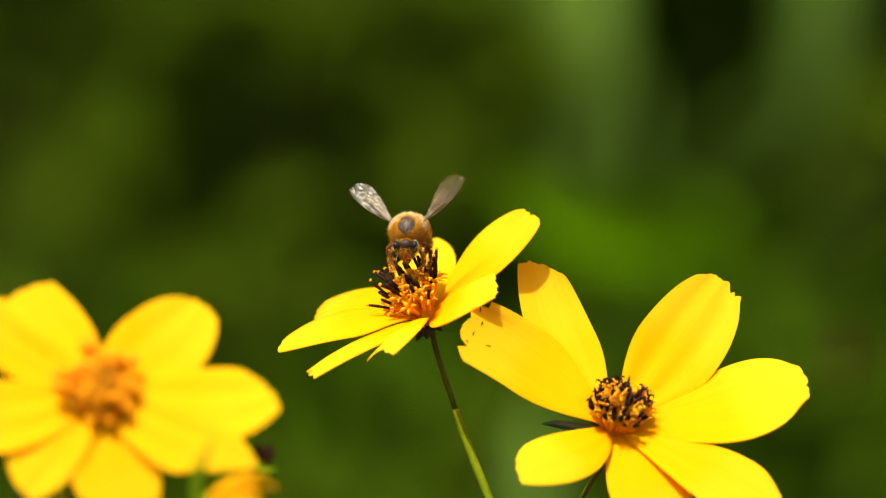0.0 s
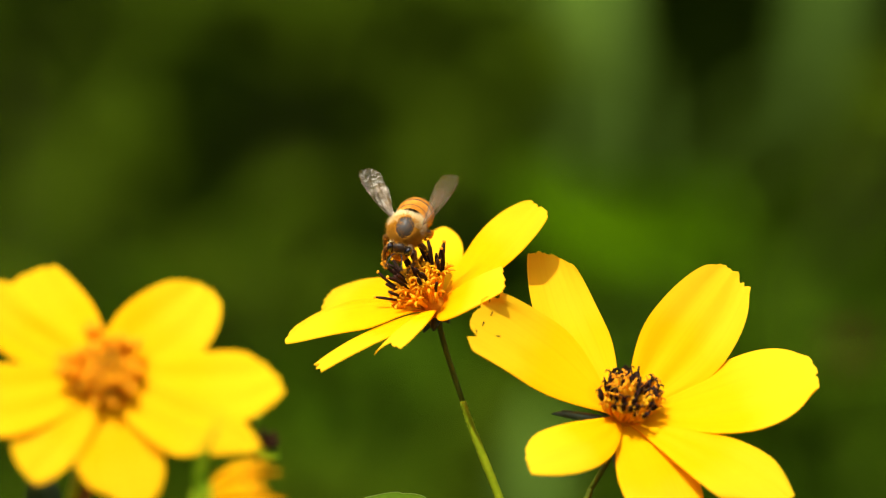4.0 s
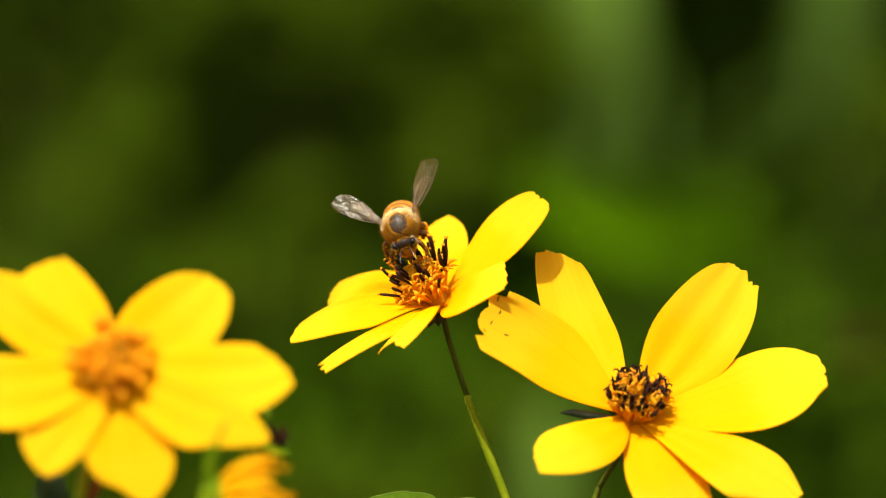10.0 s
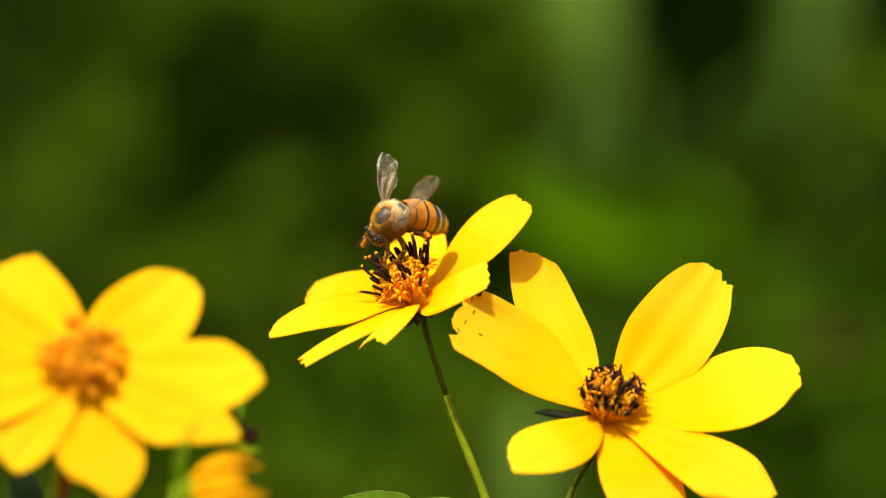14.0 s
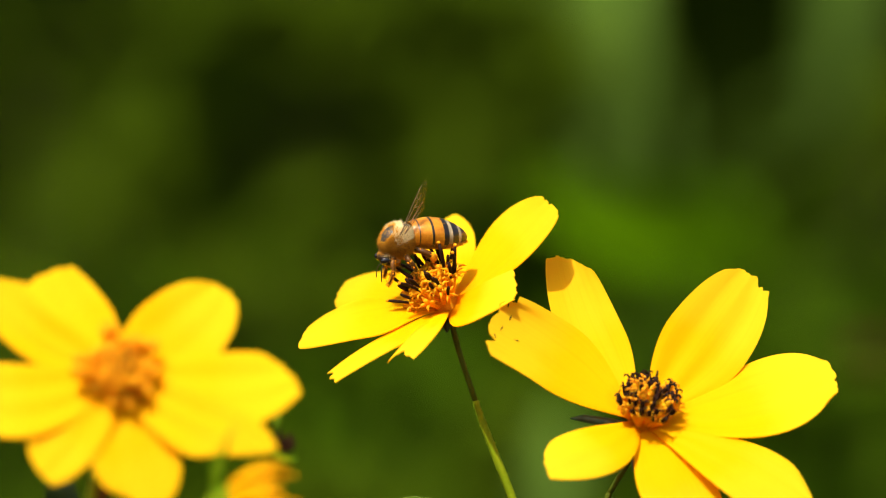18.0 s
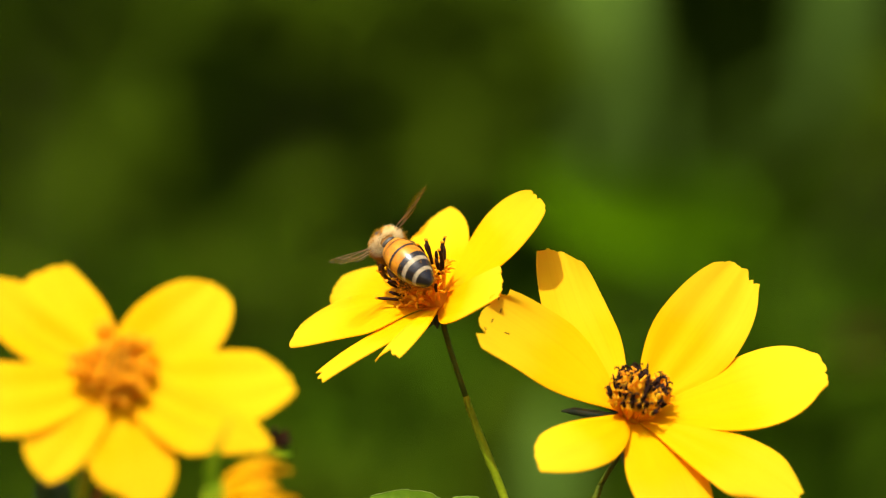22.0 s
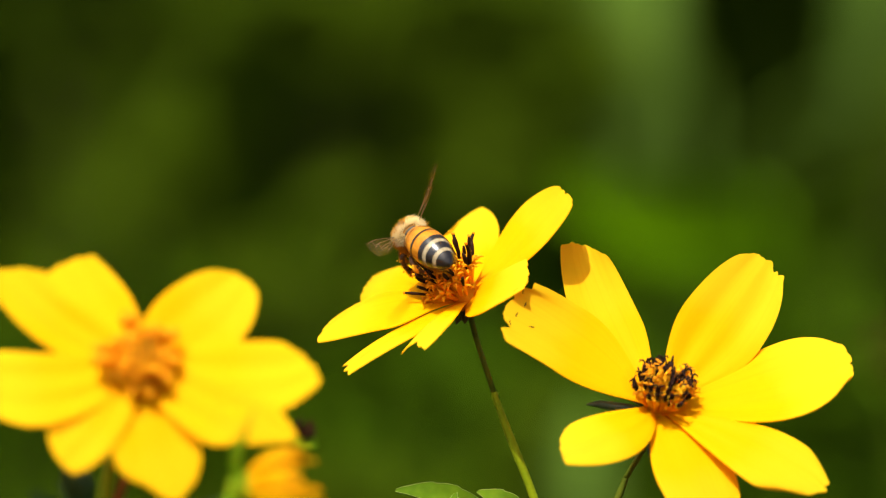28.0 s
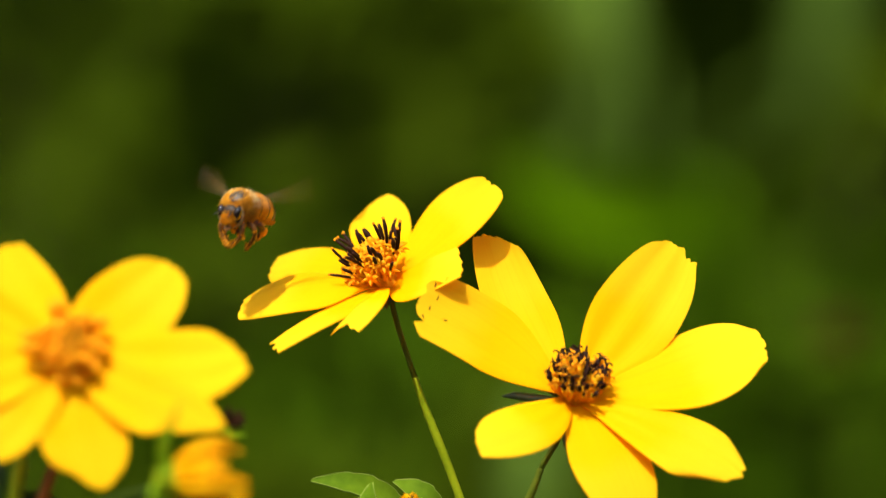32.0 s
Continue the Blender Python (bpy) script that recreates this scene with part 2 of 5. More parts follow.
def bezier(points, n):
    """Points on a smooth curve through the given ones, evenly many on each span; tangents suit uneven spans."""
    ps = [Vector(p) for p in points]
    gaps = [max(1e-9, (b - a).length) for a, b in zip(ps, ps[1:])]
    slopes = [(b - a) / g for a, b, g in zip(ps, ps[1:], gaps)]
    ways = [slopes[0]] + [(slopes[i] * gaps[i + 1] + slopes[i + 1] * gaps[i]) / (gaps[i] + gaps[i + 1]) for i in range(len(gaps) - 1)] + [slopes[-1]]
    out, spans = [], len(gaps)
    for i in range(n + 1):
        f = i / n * spans
        k = min(int(f), spans - 1)
        u, g = f - k, gaps[min(int(f), spans - 1)]
        out.append(ps[k] * (2 * u ** 3 - 3 * u * u + 1) + ways[k] * g * (u ** 3 - 2 * u * u + u) + ps[k + 1] * (3 * u * u - 2 * u ** 3) + ways[k + 1] * g * (u ** 3 - u * u))
    return out


def tube(bm, points, radii, sides=8, mat=0, close=True):
    """A tapered tube along points; radii one for each point."""
    rings = []
    side = None
    for i, p in enumerate(points):
        way = (points[min(i + 1, len(points) - 1)] - points[max(i - 1, 0)]).normalized()
        if side is None:
            side = way.orthogonal().normalized()
        side = (side - way * side.dot(way)).normalized()
        other = way.cross(side)
        rings.append([bm.verts.new(p + radii[i] * (math.cos(2 * math.pi * k / sides) * side + math.sin(2 * math.pi * k / sides) * other)) for k in range(sides)])
    for a, b in zip(rings, rings[1:]):
        for k in range(sides):
            bm.faces.new((a[k], a[(k + 1) % sides], b[(k + 1) % sides], b[k])).material_index = mat
    if close:
        bm.faces.new(rings[0][::-1]).material_index = mat
        bm.faces.new(rings[-1]).material_index = mat


def ball(bm, at, radii, turn=None, mat=0, u=14, v=9, rough=0.0):
    m = Matrix.Translation(at) @ (turn or Matrix.Identity(4)) @ Matrix.Diagonal((*radii, 1))
    made = bmesh.ops.create_uvsphere(bm, u_segments=u, v_segments=v, radius=1.0)["verts"]
    for w in made:
        if rough:
            w.co *= 1 + rough * noise.noise(w.co * 2.3 + Vector(at) * 900)
        w.co = m @ w.co
    for f in {f for w in made for f in w.link_faces}:
        f.material_index = mat


# ---- setting ----
bm = bmesh.new()
bmesh.ops.create_grid(bm, x_segments=60, y_segments=60, size=1.0)
for v in bm.verts:
    v.co.x = math.copysign(abs(v.co.x) ** 3 * 300, v.co.x)
    v.co.y = math.copysign(abs(v.co.y) ** 3 * 300, v.co.y)
    v.co.z = 0.02 * noise.noise(v.co * 1.7) - 0.01
tagged(mesh_object("ground", bm, SOIL), "bare dark garden soil under the flower bed", "ground", kind="structure")


# ---- flowers ----
def crisp(bm, rim):
    """Marks the edges along a blade's rim sharp, so that the thin rim does not round off its shading."""
    held = set(rim)
    for e in bm.edges:
        if e.verts[0] in held and e.verts[1] in held:
            e.smooth = False


def petal_mesh(tip, axis, width, roll=0.0, bow=0.0, cup=0.0, droop=0.0, teeth=0.014, blunt=0.55, pleat=0.07, wave=0.0, seed=0.0, narrow=0.16, notches=(), round_tip=0.035, peak=0.62, bend=0.0, skew=0.0):
    """A petal from the origin to tip (mm): axis is where the flower faces, roll twists the blade (degrees), bow lifts its middle, cup lifts its edges,
    droop bends the end down, wave ripples the rim, notches (place across, width, depth) bite into the end, peak is where it is widest,
    bend bows its midline sideways, skew slants its end. Two skins 0.16 mm apart."""
    nu, nv = 26, 21
    tip = Vector(tip)
    length = tip.length
    along = tip.normalized()
    across = Matrix.Rotation(radians(roll), 3, along) @ along.cross(Vector(axis)).normalized()
    up = across.cross(along)
    bm = bmesh.new()
    layer = bm.loops.layers.uv.new("UVMap")
    skins = []
    for skin in (0, 1):
        rows = []
        for i in range(nu + 1):
            s = i / nu
            w = narrow + (1 - narrow) * math.sin(min(1.0, s / peak) * math.pi / 2) ** 1.15
            if s > peak:
                w *= math.sqrt(1 - (1 - blunt * blunt) * ((s - peak) / (1 - peak)) ** 2)
            row = []
            for j in range(nv):
                v = 2 * j / (nv - 1) - 1
                dent = sum(deep * math.exp(-((v - at) / wide) ** 2) for at, wide, deep in notches)
                reach = 1 - (round_tip * abs(v) ** 2.6 + teeth * (1 - math.cos(v * 3.2 * math.pi + seed)) * 0.5 + teeth * 0.9 * noise.noise(Vector((v * 7, seed, 1))) + dent - skew * v) * s ** 2
                p = along * (length * s * reach) + across * (width * 0.5 * w * v + bend * 4 * s * (1 - s))
                h = bow * 4 * s * (1 - s) + cup * v * v * w * w - droop * s ** 4
                h += pleat * math.cos(v * 2.6 * math.pi) * min(1.0, 3 * s) * (1 - 0.5 * s)
                h += wave * math.sin(s * 7 + seed) * v * s + 0.22 * noise.noise(Vector((v * 1.3 + seed, s * 2.5, seed))) * s
                row.append(bm.verts.new((p + up * (h - 0.16 * skin)) * MM))
            rows.append(row)
        skins.append(rows)
    def quad(a, uvs):
        try:
            f = bm.faces.new(a)
        except ValueError:
            return
        for loop, t in zip(f.loops, uvs):
            loop[layer].uv = t
    for skin, rows in enumerate(skins):
        for i in range(nu):
            for j in range(nv - 1):
                ids = ((i, j), (i, j + 1), (i + 1, j + 1), (i + 1, j))
                if skin:
                    ids = ids[::-1]
                quad([rows[a][b] for a, b in ids], [(b / (nv - 1) + seed, a / nu) for a, b in ids])
    rim = [(i, 0) for i in range(nu + 1)] + [(nu, j) for j in range(1, nv)] + [(i, nv - 1) for i in range(nu - 1, -1, -1)]
    for (a, b), (c, d) in zip(rim, rim[1:]):
        quad([skins[0][a][b], skins[0][c][d], skins[1][c][d], skins[1][a][b]], [(b / (nv - 1) + seed, a / nu), (d / (nv - 1) + seed, c / nu), (d / (nv - 1) + seed, c / nu), (b / (nv - 1) + seed, a / nu)])
    crisp(bm, [skins[k][a][b] for k in (0, 1) for a, b in rim])
    return bm


def floret_data(name, tall, collar, dark, fork, lobe=0.9, fat=1.0, knob=0.0):
    """One disc floret, pointing up +z (mm): an orange tube opening in five lobes at the collar, an anther column above it,
    dark or golden, and a forked curling tip or a golden knob of pollen."""
    bm = bmesh.new()
    heights = (0, 0.5 * collar, 0.8 * collar, collar)
    tube(bm, [Vector((0, 0, z * MM)) for z in heights], [r * fat * MM for r in (0.20, 0.26, 0.40, 0.50)], 6, 0, False)
    for k in range(5):
        a = 2 * math.pi * k / 5
        way = Vector((math.cos(a), math.sin(a), 0))
        out = [Vector((0, 0, collar - 0.15)) + way * 0.42, Vector((0, 0, collar + 0.35)) + way * 0.7 * lobe, Vector((0, 0, collar + 0.25)) + way * 1.15 * lobe]
        tube(bm, [p * MM for p in out], [0.22 * fat * MM, 0.2 * fat * MM, 0.03 * MM], 4, 0)
    bend = 0.18
    pts = [Vector((bend * (z - collar) ** 2 * 0.3, 0, z)) * MM for z in (collar - 0.4, collar + 0.3 * (tall - collar), collar + 0.7 * (tall - collar), tall)]
    tube(bm, pts, [r * fat * MM for r in (0.20, 0.25, 0.30, 0.20)], 6, 1 if dark else 0)
    top = pts[-1]
    if knob:
        ball(bm, top, (knob * MM, knob * MM, 0.75 * knob * MM), None, 2, 7, 5, 0.25)
    if fork:
        for s in (-1, 1):
            line = [Vector((0.05 * s, 0, -0.05)), Vector((0.28 * s, 0.05, 0.42)), Vector((0.66 * s, 0.1, 0.50)), Vector((0.85 * s, 0.1, 0.2))]
            tube(bm, [top + p * fork * MM for p in line], [0.14 * MM, 0.15 * MM, 0.12 * MM, 0.04 * MM], 5, 2 if dark != 2 else 1)
    me = bpy.data.meshes.new(name)
    bm.to_mesh(me)
    bm.free()
    for p in me.polygons:
        p.use_smooth = True
    for m in (TUBE, ANTHER, POLLEN):
        me.materials.append(m)
    return me


TALL_FLORETS = [floret_data("floret", 7.5, 3.7, 1, 0, 1.4, 0.9, knob=0.26), floret_data("floret", 6.0, 3.6, 1, 0, 1.45, 1.0), floret_data("floret", 4.5, 3.5, 0, 0, 1.4, 1.3)]
SHORT_FLORETS = [floret_data("floret", 5.0, 3.2, 2, 1.0, 0.5, 1.3), floret_data("floret", 4.5, 3.0, 1, 0.9, 0.5, 1.3), floret_data("floret", 4.9, 3.6, 0, 0.9, 0.55, 1.4)]
GOLD_FLORETS = [floret_data("floret", 4.9, 3.6, 0, 0, 1.1, 1.5), floret_data("floret", 3.2, 2.2, 0, 0, 1.3, 1.5), floret_data("floret", 3.6, 2.5, 1, 0.8)]


def flower(name, label, at, axis, petals, stem, florets, count, spread, mix, stem_mats, lift=2.6, seed=1, thick=0.25, fan=0.9, bract=1.0, skin=None, dome=None, neck_long=11.0):
    """A flower on its stem. at: the middle of the head in the world (m); axis: where its face points; petals: arguments of
    petal_mesh; stem: points below the head (mm from it), going down to the ground. Returns the thing and its head."""
    rnd = random.Random(seed)
    at, axis = Vector(at), Vector(axis).normalized()
    foot = Vector((at.x + stem[-1][0] * MM, at.y + stem[-1][1] * MM, 0.0))
    thing = empty(name, foot)
    tagged(thing, label, "flower", "yellow flowers in bloom")
    # stalk: dark thin neck, then a thicker hairy green stem
    rel = at - foot
    pts = bezier([rel + Vector(p) * MM for p in [(0, 0, 0)] + stem[:-1]] + [Vector((0, 0, 0))], 60)
    near = [p for p in pts if (p - rel).length < neck_long * MM]
    rest = pts[len(near) - 1:]
    bm = bmesh.new()
    neck = bezier(near[:1] + [near[len(near) // 2]] + near[-1:], 12) if len(near) > 2 else near
    tube(bm, neck, [(0.75 - 0.35 * min(1, i / 4)) * MM for i in range(len(neck))], 9, 0)
    part("flower_stalk", bm, stem_mats[0], thing, "thin dark olive stalk")
    bm = bmesh.new()
    tube(bm, rest, [(0.40 + thick * min(1, i / 10)) * MM for i in range(len(rest))], 9, 0)
    for k in range(420):
        i = int(rnd.random() ** 1.6 * (len(rest) - 2))
        u = rnd.random()
        p = rest[i].lerp(rest[i + 1], u)
        way = Vector((rnd.uniform(-1, 1), rnd.uniform(-1, 1), rnd.uniform(-0.4, 0.2))).normalized()
        r = (0.36 + thick * min(1, i / 10)) * MM
        tube(bm, [p + way * r, p + way * (r + rnd.uniform(0.15, 0.4) * MM)], [0.05 * MM, 0.012 * MM], 3, 0, False)
    part("stem", bm, stem_mats[1], thing, "hairy green stem")
    # head: the cup under the florets, with petals, bracts and florets on it
    turn = Vector(dome or axis).to_track_quat("Z", "Y").to_matrix().to_4x4()
    bm = bmesh.new()
    prof = [(0.55, -1.7), (1.5, -1.3), (1.8, -0.4), (1.6, 0.5), (1.5, 1.2), (1.2, max(1.7, lift - 0.6)), (0.2, max(2.0, lift + 0.1))]
    rings = [[bm.verts.new(Vector((r * math.cos(a * math.pi / 8), r * math.sin(a * math.pi / 8), h)) * MM) for a in range(16)] for r, h in prof]
    for a, b in zip(rings, rings[1:]):
        for k in range(16):
            bm.faces.new((a[k], a[(k + 1) % 16], b[(k + 1) % 16], b[k]))
    bm.faces.new(rings[0][::-1])
    bm.faces.new(rings[-1])
    bmesh.ops.transform(bm, matrix=turn, verts=bm.verts)
    head = part("flower_head", bm, RECEPTACLE, thing, "domed flower head")
    head.location = rel
    for i, p in enumerate(petals):
        ob = part("petal", petal_mesh(seed=i * 1.7 + seed, **{"axis": axis, **p}), skin or PETAL, head)
        ob.location = Vector(p["tip"]).normalized() * 1.2 * MM
    for k in range(8):
        a = 2 * math.pi * (k + 0.5) / 8
        bm = bmesh.new()
        way = turn @ Vector((math.cos(a), math.sin(a), 0))
        down = turn @ Vector((0, 0, -1))
        pts = [way * 1.2 * MM + down * 1.1 * MM, way * 3.0 * bract * MM + down * 1.3 * MM, way * 5.4 * bract * MM + down * 1.5 * MM, way * 6.6 * bract * MM + down * 2.0 * MM]
        tube(bm, pts, [0.55 * MM, 0.7 * MM, 0.55 * MM, 0.08 * MM], 6, 0)
        part("bract", bm, BRACT, head, "narrow dark bract")
    for k in range(count):
        f = (k + 0.5) / count
        r = spread * 0.5 * math.sqrt(f)
        a = k * 2.39996 + rnd.uniform(-0.2, 0.2)
        base = Vector((r * math.cos(a) * 0.40, r * math.sin(a) * 0.40, lift * (1.0 - 0.6 * f * f)))
        lean = Vector((math.cos(a), math.sin(a), 0)) * (fan * f ** 0.9) + Vector((rnd.uniform(-0.3, 0.3), rnd.uniform(-0.3, 0.3), 1))
        q = turn @ lean.normalized().to_track_quat("Z", "Y").to_matrix().to_4x4()
        kind = rnd.choices((0, 1, 2), mix if f > 0.25 else (mix[0] * 0.4, mix[1] * 0.4, 1.0))[0]
        ob = new("floret", florets[kind])
        ob.parent = head
        ob.matrix_local = Matrix.Translation(turn @ (base * MM)) @ q @ pose(0, 0, 0, 0, 0, rnd.uniform(0, 360)) @ Matrix.Scale(rnd.uniform(0.85, 1.1), 4)
    return thing, head


def P(tip, width, **more):
    return dict(tip=tip, width=width, **more)


RIGHT_AT = Vector((23.4, -4, AXIS * 1000 - 24.5)) * MM
right_flower, right_head = flower(
    "yellow_flower", "wide-open yellow flower with seven petals and a dark brown disc", RIGHT_AT, (-0.05, -0.62, 0.78),
    [P((-9.9, 13.6, 20.9), 8.9, bow=-1.0, cup=1.2, droop=-1.5, round_tip=0.069, blunt=0.625, narrow=0.10, peak=0.505, bend=-0.99, roll=-4.1, skew=-0.078),
     P((15.3, 10, 19.3), 12.2, bow=-1.0, cup=0.8, pleat=0.15, axis=(0.25, -0.85, 0.45), blunt=0.626, narrow=0.10, peak=0.545, bend=0.37, round_tip=0.072, notches=((0.35, 0.07, 0.035), (0.62, 0.06, 0.02))),
     P((25.9, 1, 6.0), 16.0, bow=-1.0, cup=0.8, blunt=0.607, narrow=0.10, peak=0.68, bend=0.70, round_tip=0.076, notches=((0.1, 0.06, 0.02),)),
     P((21.0, -12, -10.4), 10.45, bow=1.0, cup=0.3, droop=1.0, roll=1.7, blunt=0.618, narrow=0.10, peak=0.79, bend=0.04, skew=-0.075, round_tip=0.15, notches=((-0.45, 0.08, 0.03),)),
     P((7.6, -14, -15.9), 11.45, bow=1.5, cup=-0.3, droop=1.0, blunt=0.28, narrow=0.224, peak=0.572, roll=-11.8, round_tip=0.021),
     P((-12.3, -12, -4.3), 8.96, bow=1.5, cup=-0.5, droop=1.0, blunt=0.587, narrow=0.229, peak=0.692, bend=-2.45, skew=-0.117, roll=-12.1, round_tip=0.039, notches=((-0.5, 0.08, 0.03),)),
     P((-19.7, -2.0, 13.63), 12.0, bow=-1.2, cup=0.6, teeth=0.016, round_tip=0.077, blunt=0.90, narrow=0.10, peak=0.57, bend=1.68, skew=0.014, roll=-8.0, wave=0.2, notches=((-0.52, 0.10, 0.065), (0.30, 0.07, 0.012), (0.84, 0.07, 0.045)))],
    [(-0.2, 0.5, -2), (-3.1, 1, -6.7), (-5.2, 1.3, -12.2), (-8.2, 1.8, -18.8), (-16, 3, -42), (-25, 5, -100), (-30, 5, -675)],
    SHORT_FLORETS, 66, 9.4, (0.72, 0.10, 0.18), (STEM_DARK, STEM_DARK), lift=0.9, seed=3, thick=0.3, fan=0.75, bract=1.45, dome=(0.20, -0.54, 0.82))

# insect-bitten brown specks near the end of the ragged petal
ragged = [o for o in right_head.children if o.name.startswith("petal")][-1]
for row, col in ((25, 6), (24, 9), (24, 13), (21, 8), (25, 16)):
    v = ragged.data.vertices[row * 21 + col]
    bm = bmesh.new()
    ball(bm, Vector((0, 0, 0)), (0.42 * MM, 0.10 * MM, 0.04 * MM), None, 0, 8, 5, 0.3)
    speck = part("brown_speck", bm, BUD_BROWN, right_head, "small brown bite mark")
    speck.matrix_local = Matrix.Translation(ragged.location + v.co + v.normal * 0.03 * MM) @ v.normal.to_track_quat("Z", "Y").to_matrix().to_4x4() @ pose(0, 0, 0, 0, 0, 40 + row * 23)

MIDDLE_AT = Vector((-3.0, 8, AXIS * 1000 - 8.95)) * MM
middle_flower, middle_head = flower(
    "yellow_flower", "tilted yellow flower with tall dark anthers on a thin stem", MIDDLE_AT, (-0.50, -0.36, 0.79),
    [P((-1.0, 16, 10.8), 8.75, bow=-0.8, cup=1.0, droop=-0.6, blunt=0.55, narrow=0.30, peak=0.70, bend=0.13, skew=0.11, roll=22, round_tip=0.08, teeth=0.006),
     P((14.1, 0, 13.2), 13.8, bow=-0.8, cup=0.6, droop=-0.3, teeth=0.008, blunt=0.62, narrow=0.16, peak=0.64, bend=-1.71, skew=0.01, roll=-0.8, round_tip=0.04, notches=((-0.15, 0.10, 0.030), (-0.5, 0.06, 0.015)), axis=(-0.50, -0.49, 0.69)),
     P((9.0, -9, 2.6), 7.7, bow=1.0, cup=0.8, teeth=0.022, pleat=0.04, blunt=0.85, narrow=0.47, peak=0.65, bend=3.13, skew=0.14, roll=4.1, round_tip=0.01, axis=(-0.42, -0.54, 0.72)),
     P((-6.2, -11.4, -5.8), 5.4, bow=1.2, cup=-0.8, teeth=0.03, blunt=0.9, narrow=0.30, peak=0.80, bend=-1.6, skew=-0.02, roll=2.5, round_tip=0.0, notches=((0.05, 0.45, 0.09),), axis=(-0.25, -0.18, 0.95)),
     P((-15.6, -9, -7.5), 7.0, bow=1.0, cup=-1.2, droop=0.5, teeth=0.04, blunt=0.82, narrow=0.10, peak=0.44, bend=-1.56, skew=-0.08, roll=1.3, round_tip=0.0, axis=(-0.30, -0.22, 0.92)),
     P((-19.1, 1, -3.4), 16.5, bow=2.6, cup=-1.7, droop=-0.5, blunt=0.53, narrow=0.10, peak=0.47, skew=-0.05, roll=0.8, round_tip=0.01, axis=(-0.25, -0.32, 0.92)),
     P((-15.0, 12, 2.7), 9.25, bow=2.3, cup=-1.1, droop=0.4, blunt=0.56, narrow=0.10, peak=0.69, bend=-0.2, skew=0.05, roll=-3.6, round_tip=0.01, axis=(-0.3, -0.40, 0.86))],
    [(0.3, 0.5, -2.0), (2.0, 0.8, -7.1), (3.9, 1, -13.4), (5.4, 1.3, -17.6), (8.7, 1.8, -26), (12.0, 2.5, -35.6), (21.5, 6, -110), (24, 8, -690)],
    TALL_FLORETS, 50, 9.8, (0.30, 0.46, 0.24), (STEM_DARK, STEM_GREEN), lift=2.4, seed=5, fan=0.9, bract=0.5, thick=0.19, neck_long=13.9)

LEFT_AT = Vector((-44.7, -58, AXIS * 1000 - 18.5)) * MM
left_flower, left_head = flower(
    "yellow_flower", "large yellow flower with eight overlapping petals and orange disc", LEFT_AT, (0.02, -0.90, 0.44),
    [P((-9.7, 6, 12.3), 9.5, bow=-0.5, cup=0.6, pleat=0.1, blunt=0.80, narrow=0.5, peak=0.55, skew=-0.03, bend=-0.14, round_tip=0.057),
     P((12.6, 6, 10.6), 12.0, bow=-0.5, cup=0.6, pleat=0.1, blunt=0.51, narrow=0.55, peak=0.49, bend=0.6, skew=0.034, round_tip=0.065),
     P((21.5, 0, -0.2), 11.15, bow=0.6, cup=0.3, pleat=0.1, blunt=0.51, narrow=0.5, peak=0.586, bend=2.64, skew=0.097, round_tip=0.058),
     P((18.2, -5, -9.5), 9.1, bow=0.6, cup=0.2, pleat=0.1, blunt=0.526, narrow=0.5, peak=0.67, bend=1.16, skew=-0.12, round_tip=0.135),
     P((3.8, -6, -16.4), 11.35, bow=0.6, cup=0.2, pleat=0.1, blunt=0.36, narrow=0.45, peak=0.63, bend=0.25, skew=-0.064, round_tip=0.076),
     P((-9.4, -5, -11.7), 9.5, bow=0.6, cup=0.2, pleat=0.1, blunt=0.49, narrow=0.5, peak=0.64, bend=0.27, skew=-0.04, round_tip=0.017),
     P((-20.8, -1, -2.2), 10.55, bow=0.6, cup=0.3, pleat=0.1, blunt=0.74, narrow=0.51, peak=0.66, bend=-2.58, skew=-0.06, round_tip=0.12),
     P((-17.3, 4, 11.8), 7.1, bow=-0.3, cup=0.5, pleat=0.1, blunt=0.83, narrow=0.4, peak=0.43, bend=-1.79, skew=-0.13, round_tip=0.09)],
    [(0.2, 6, -4), (-2.0, 8, -14), (-5.5, 8, -24), (-9, 8, -34), (-11, 8, -60), (-14, 6, -680)],
    GOLD_FLORETS, 66, 11.0, (0.40, 0.57, 0.03), (STEM_RED, STEM_RED), lift=0.5, seed=8, thick=0.35, fan=1.5, skin=PETAL_DEEP)


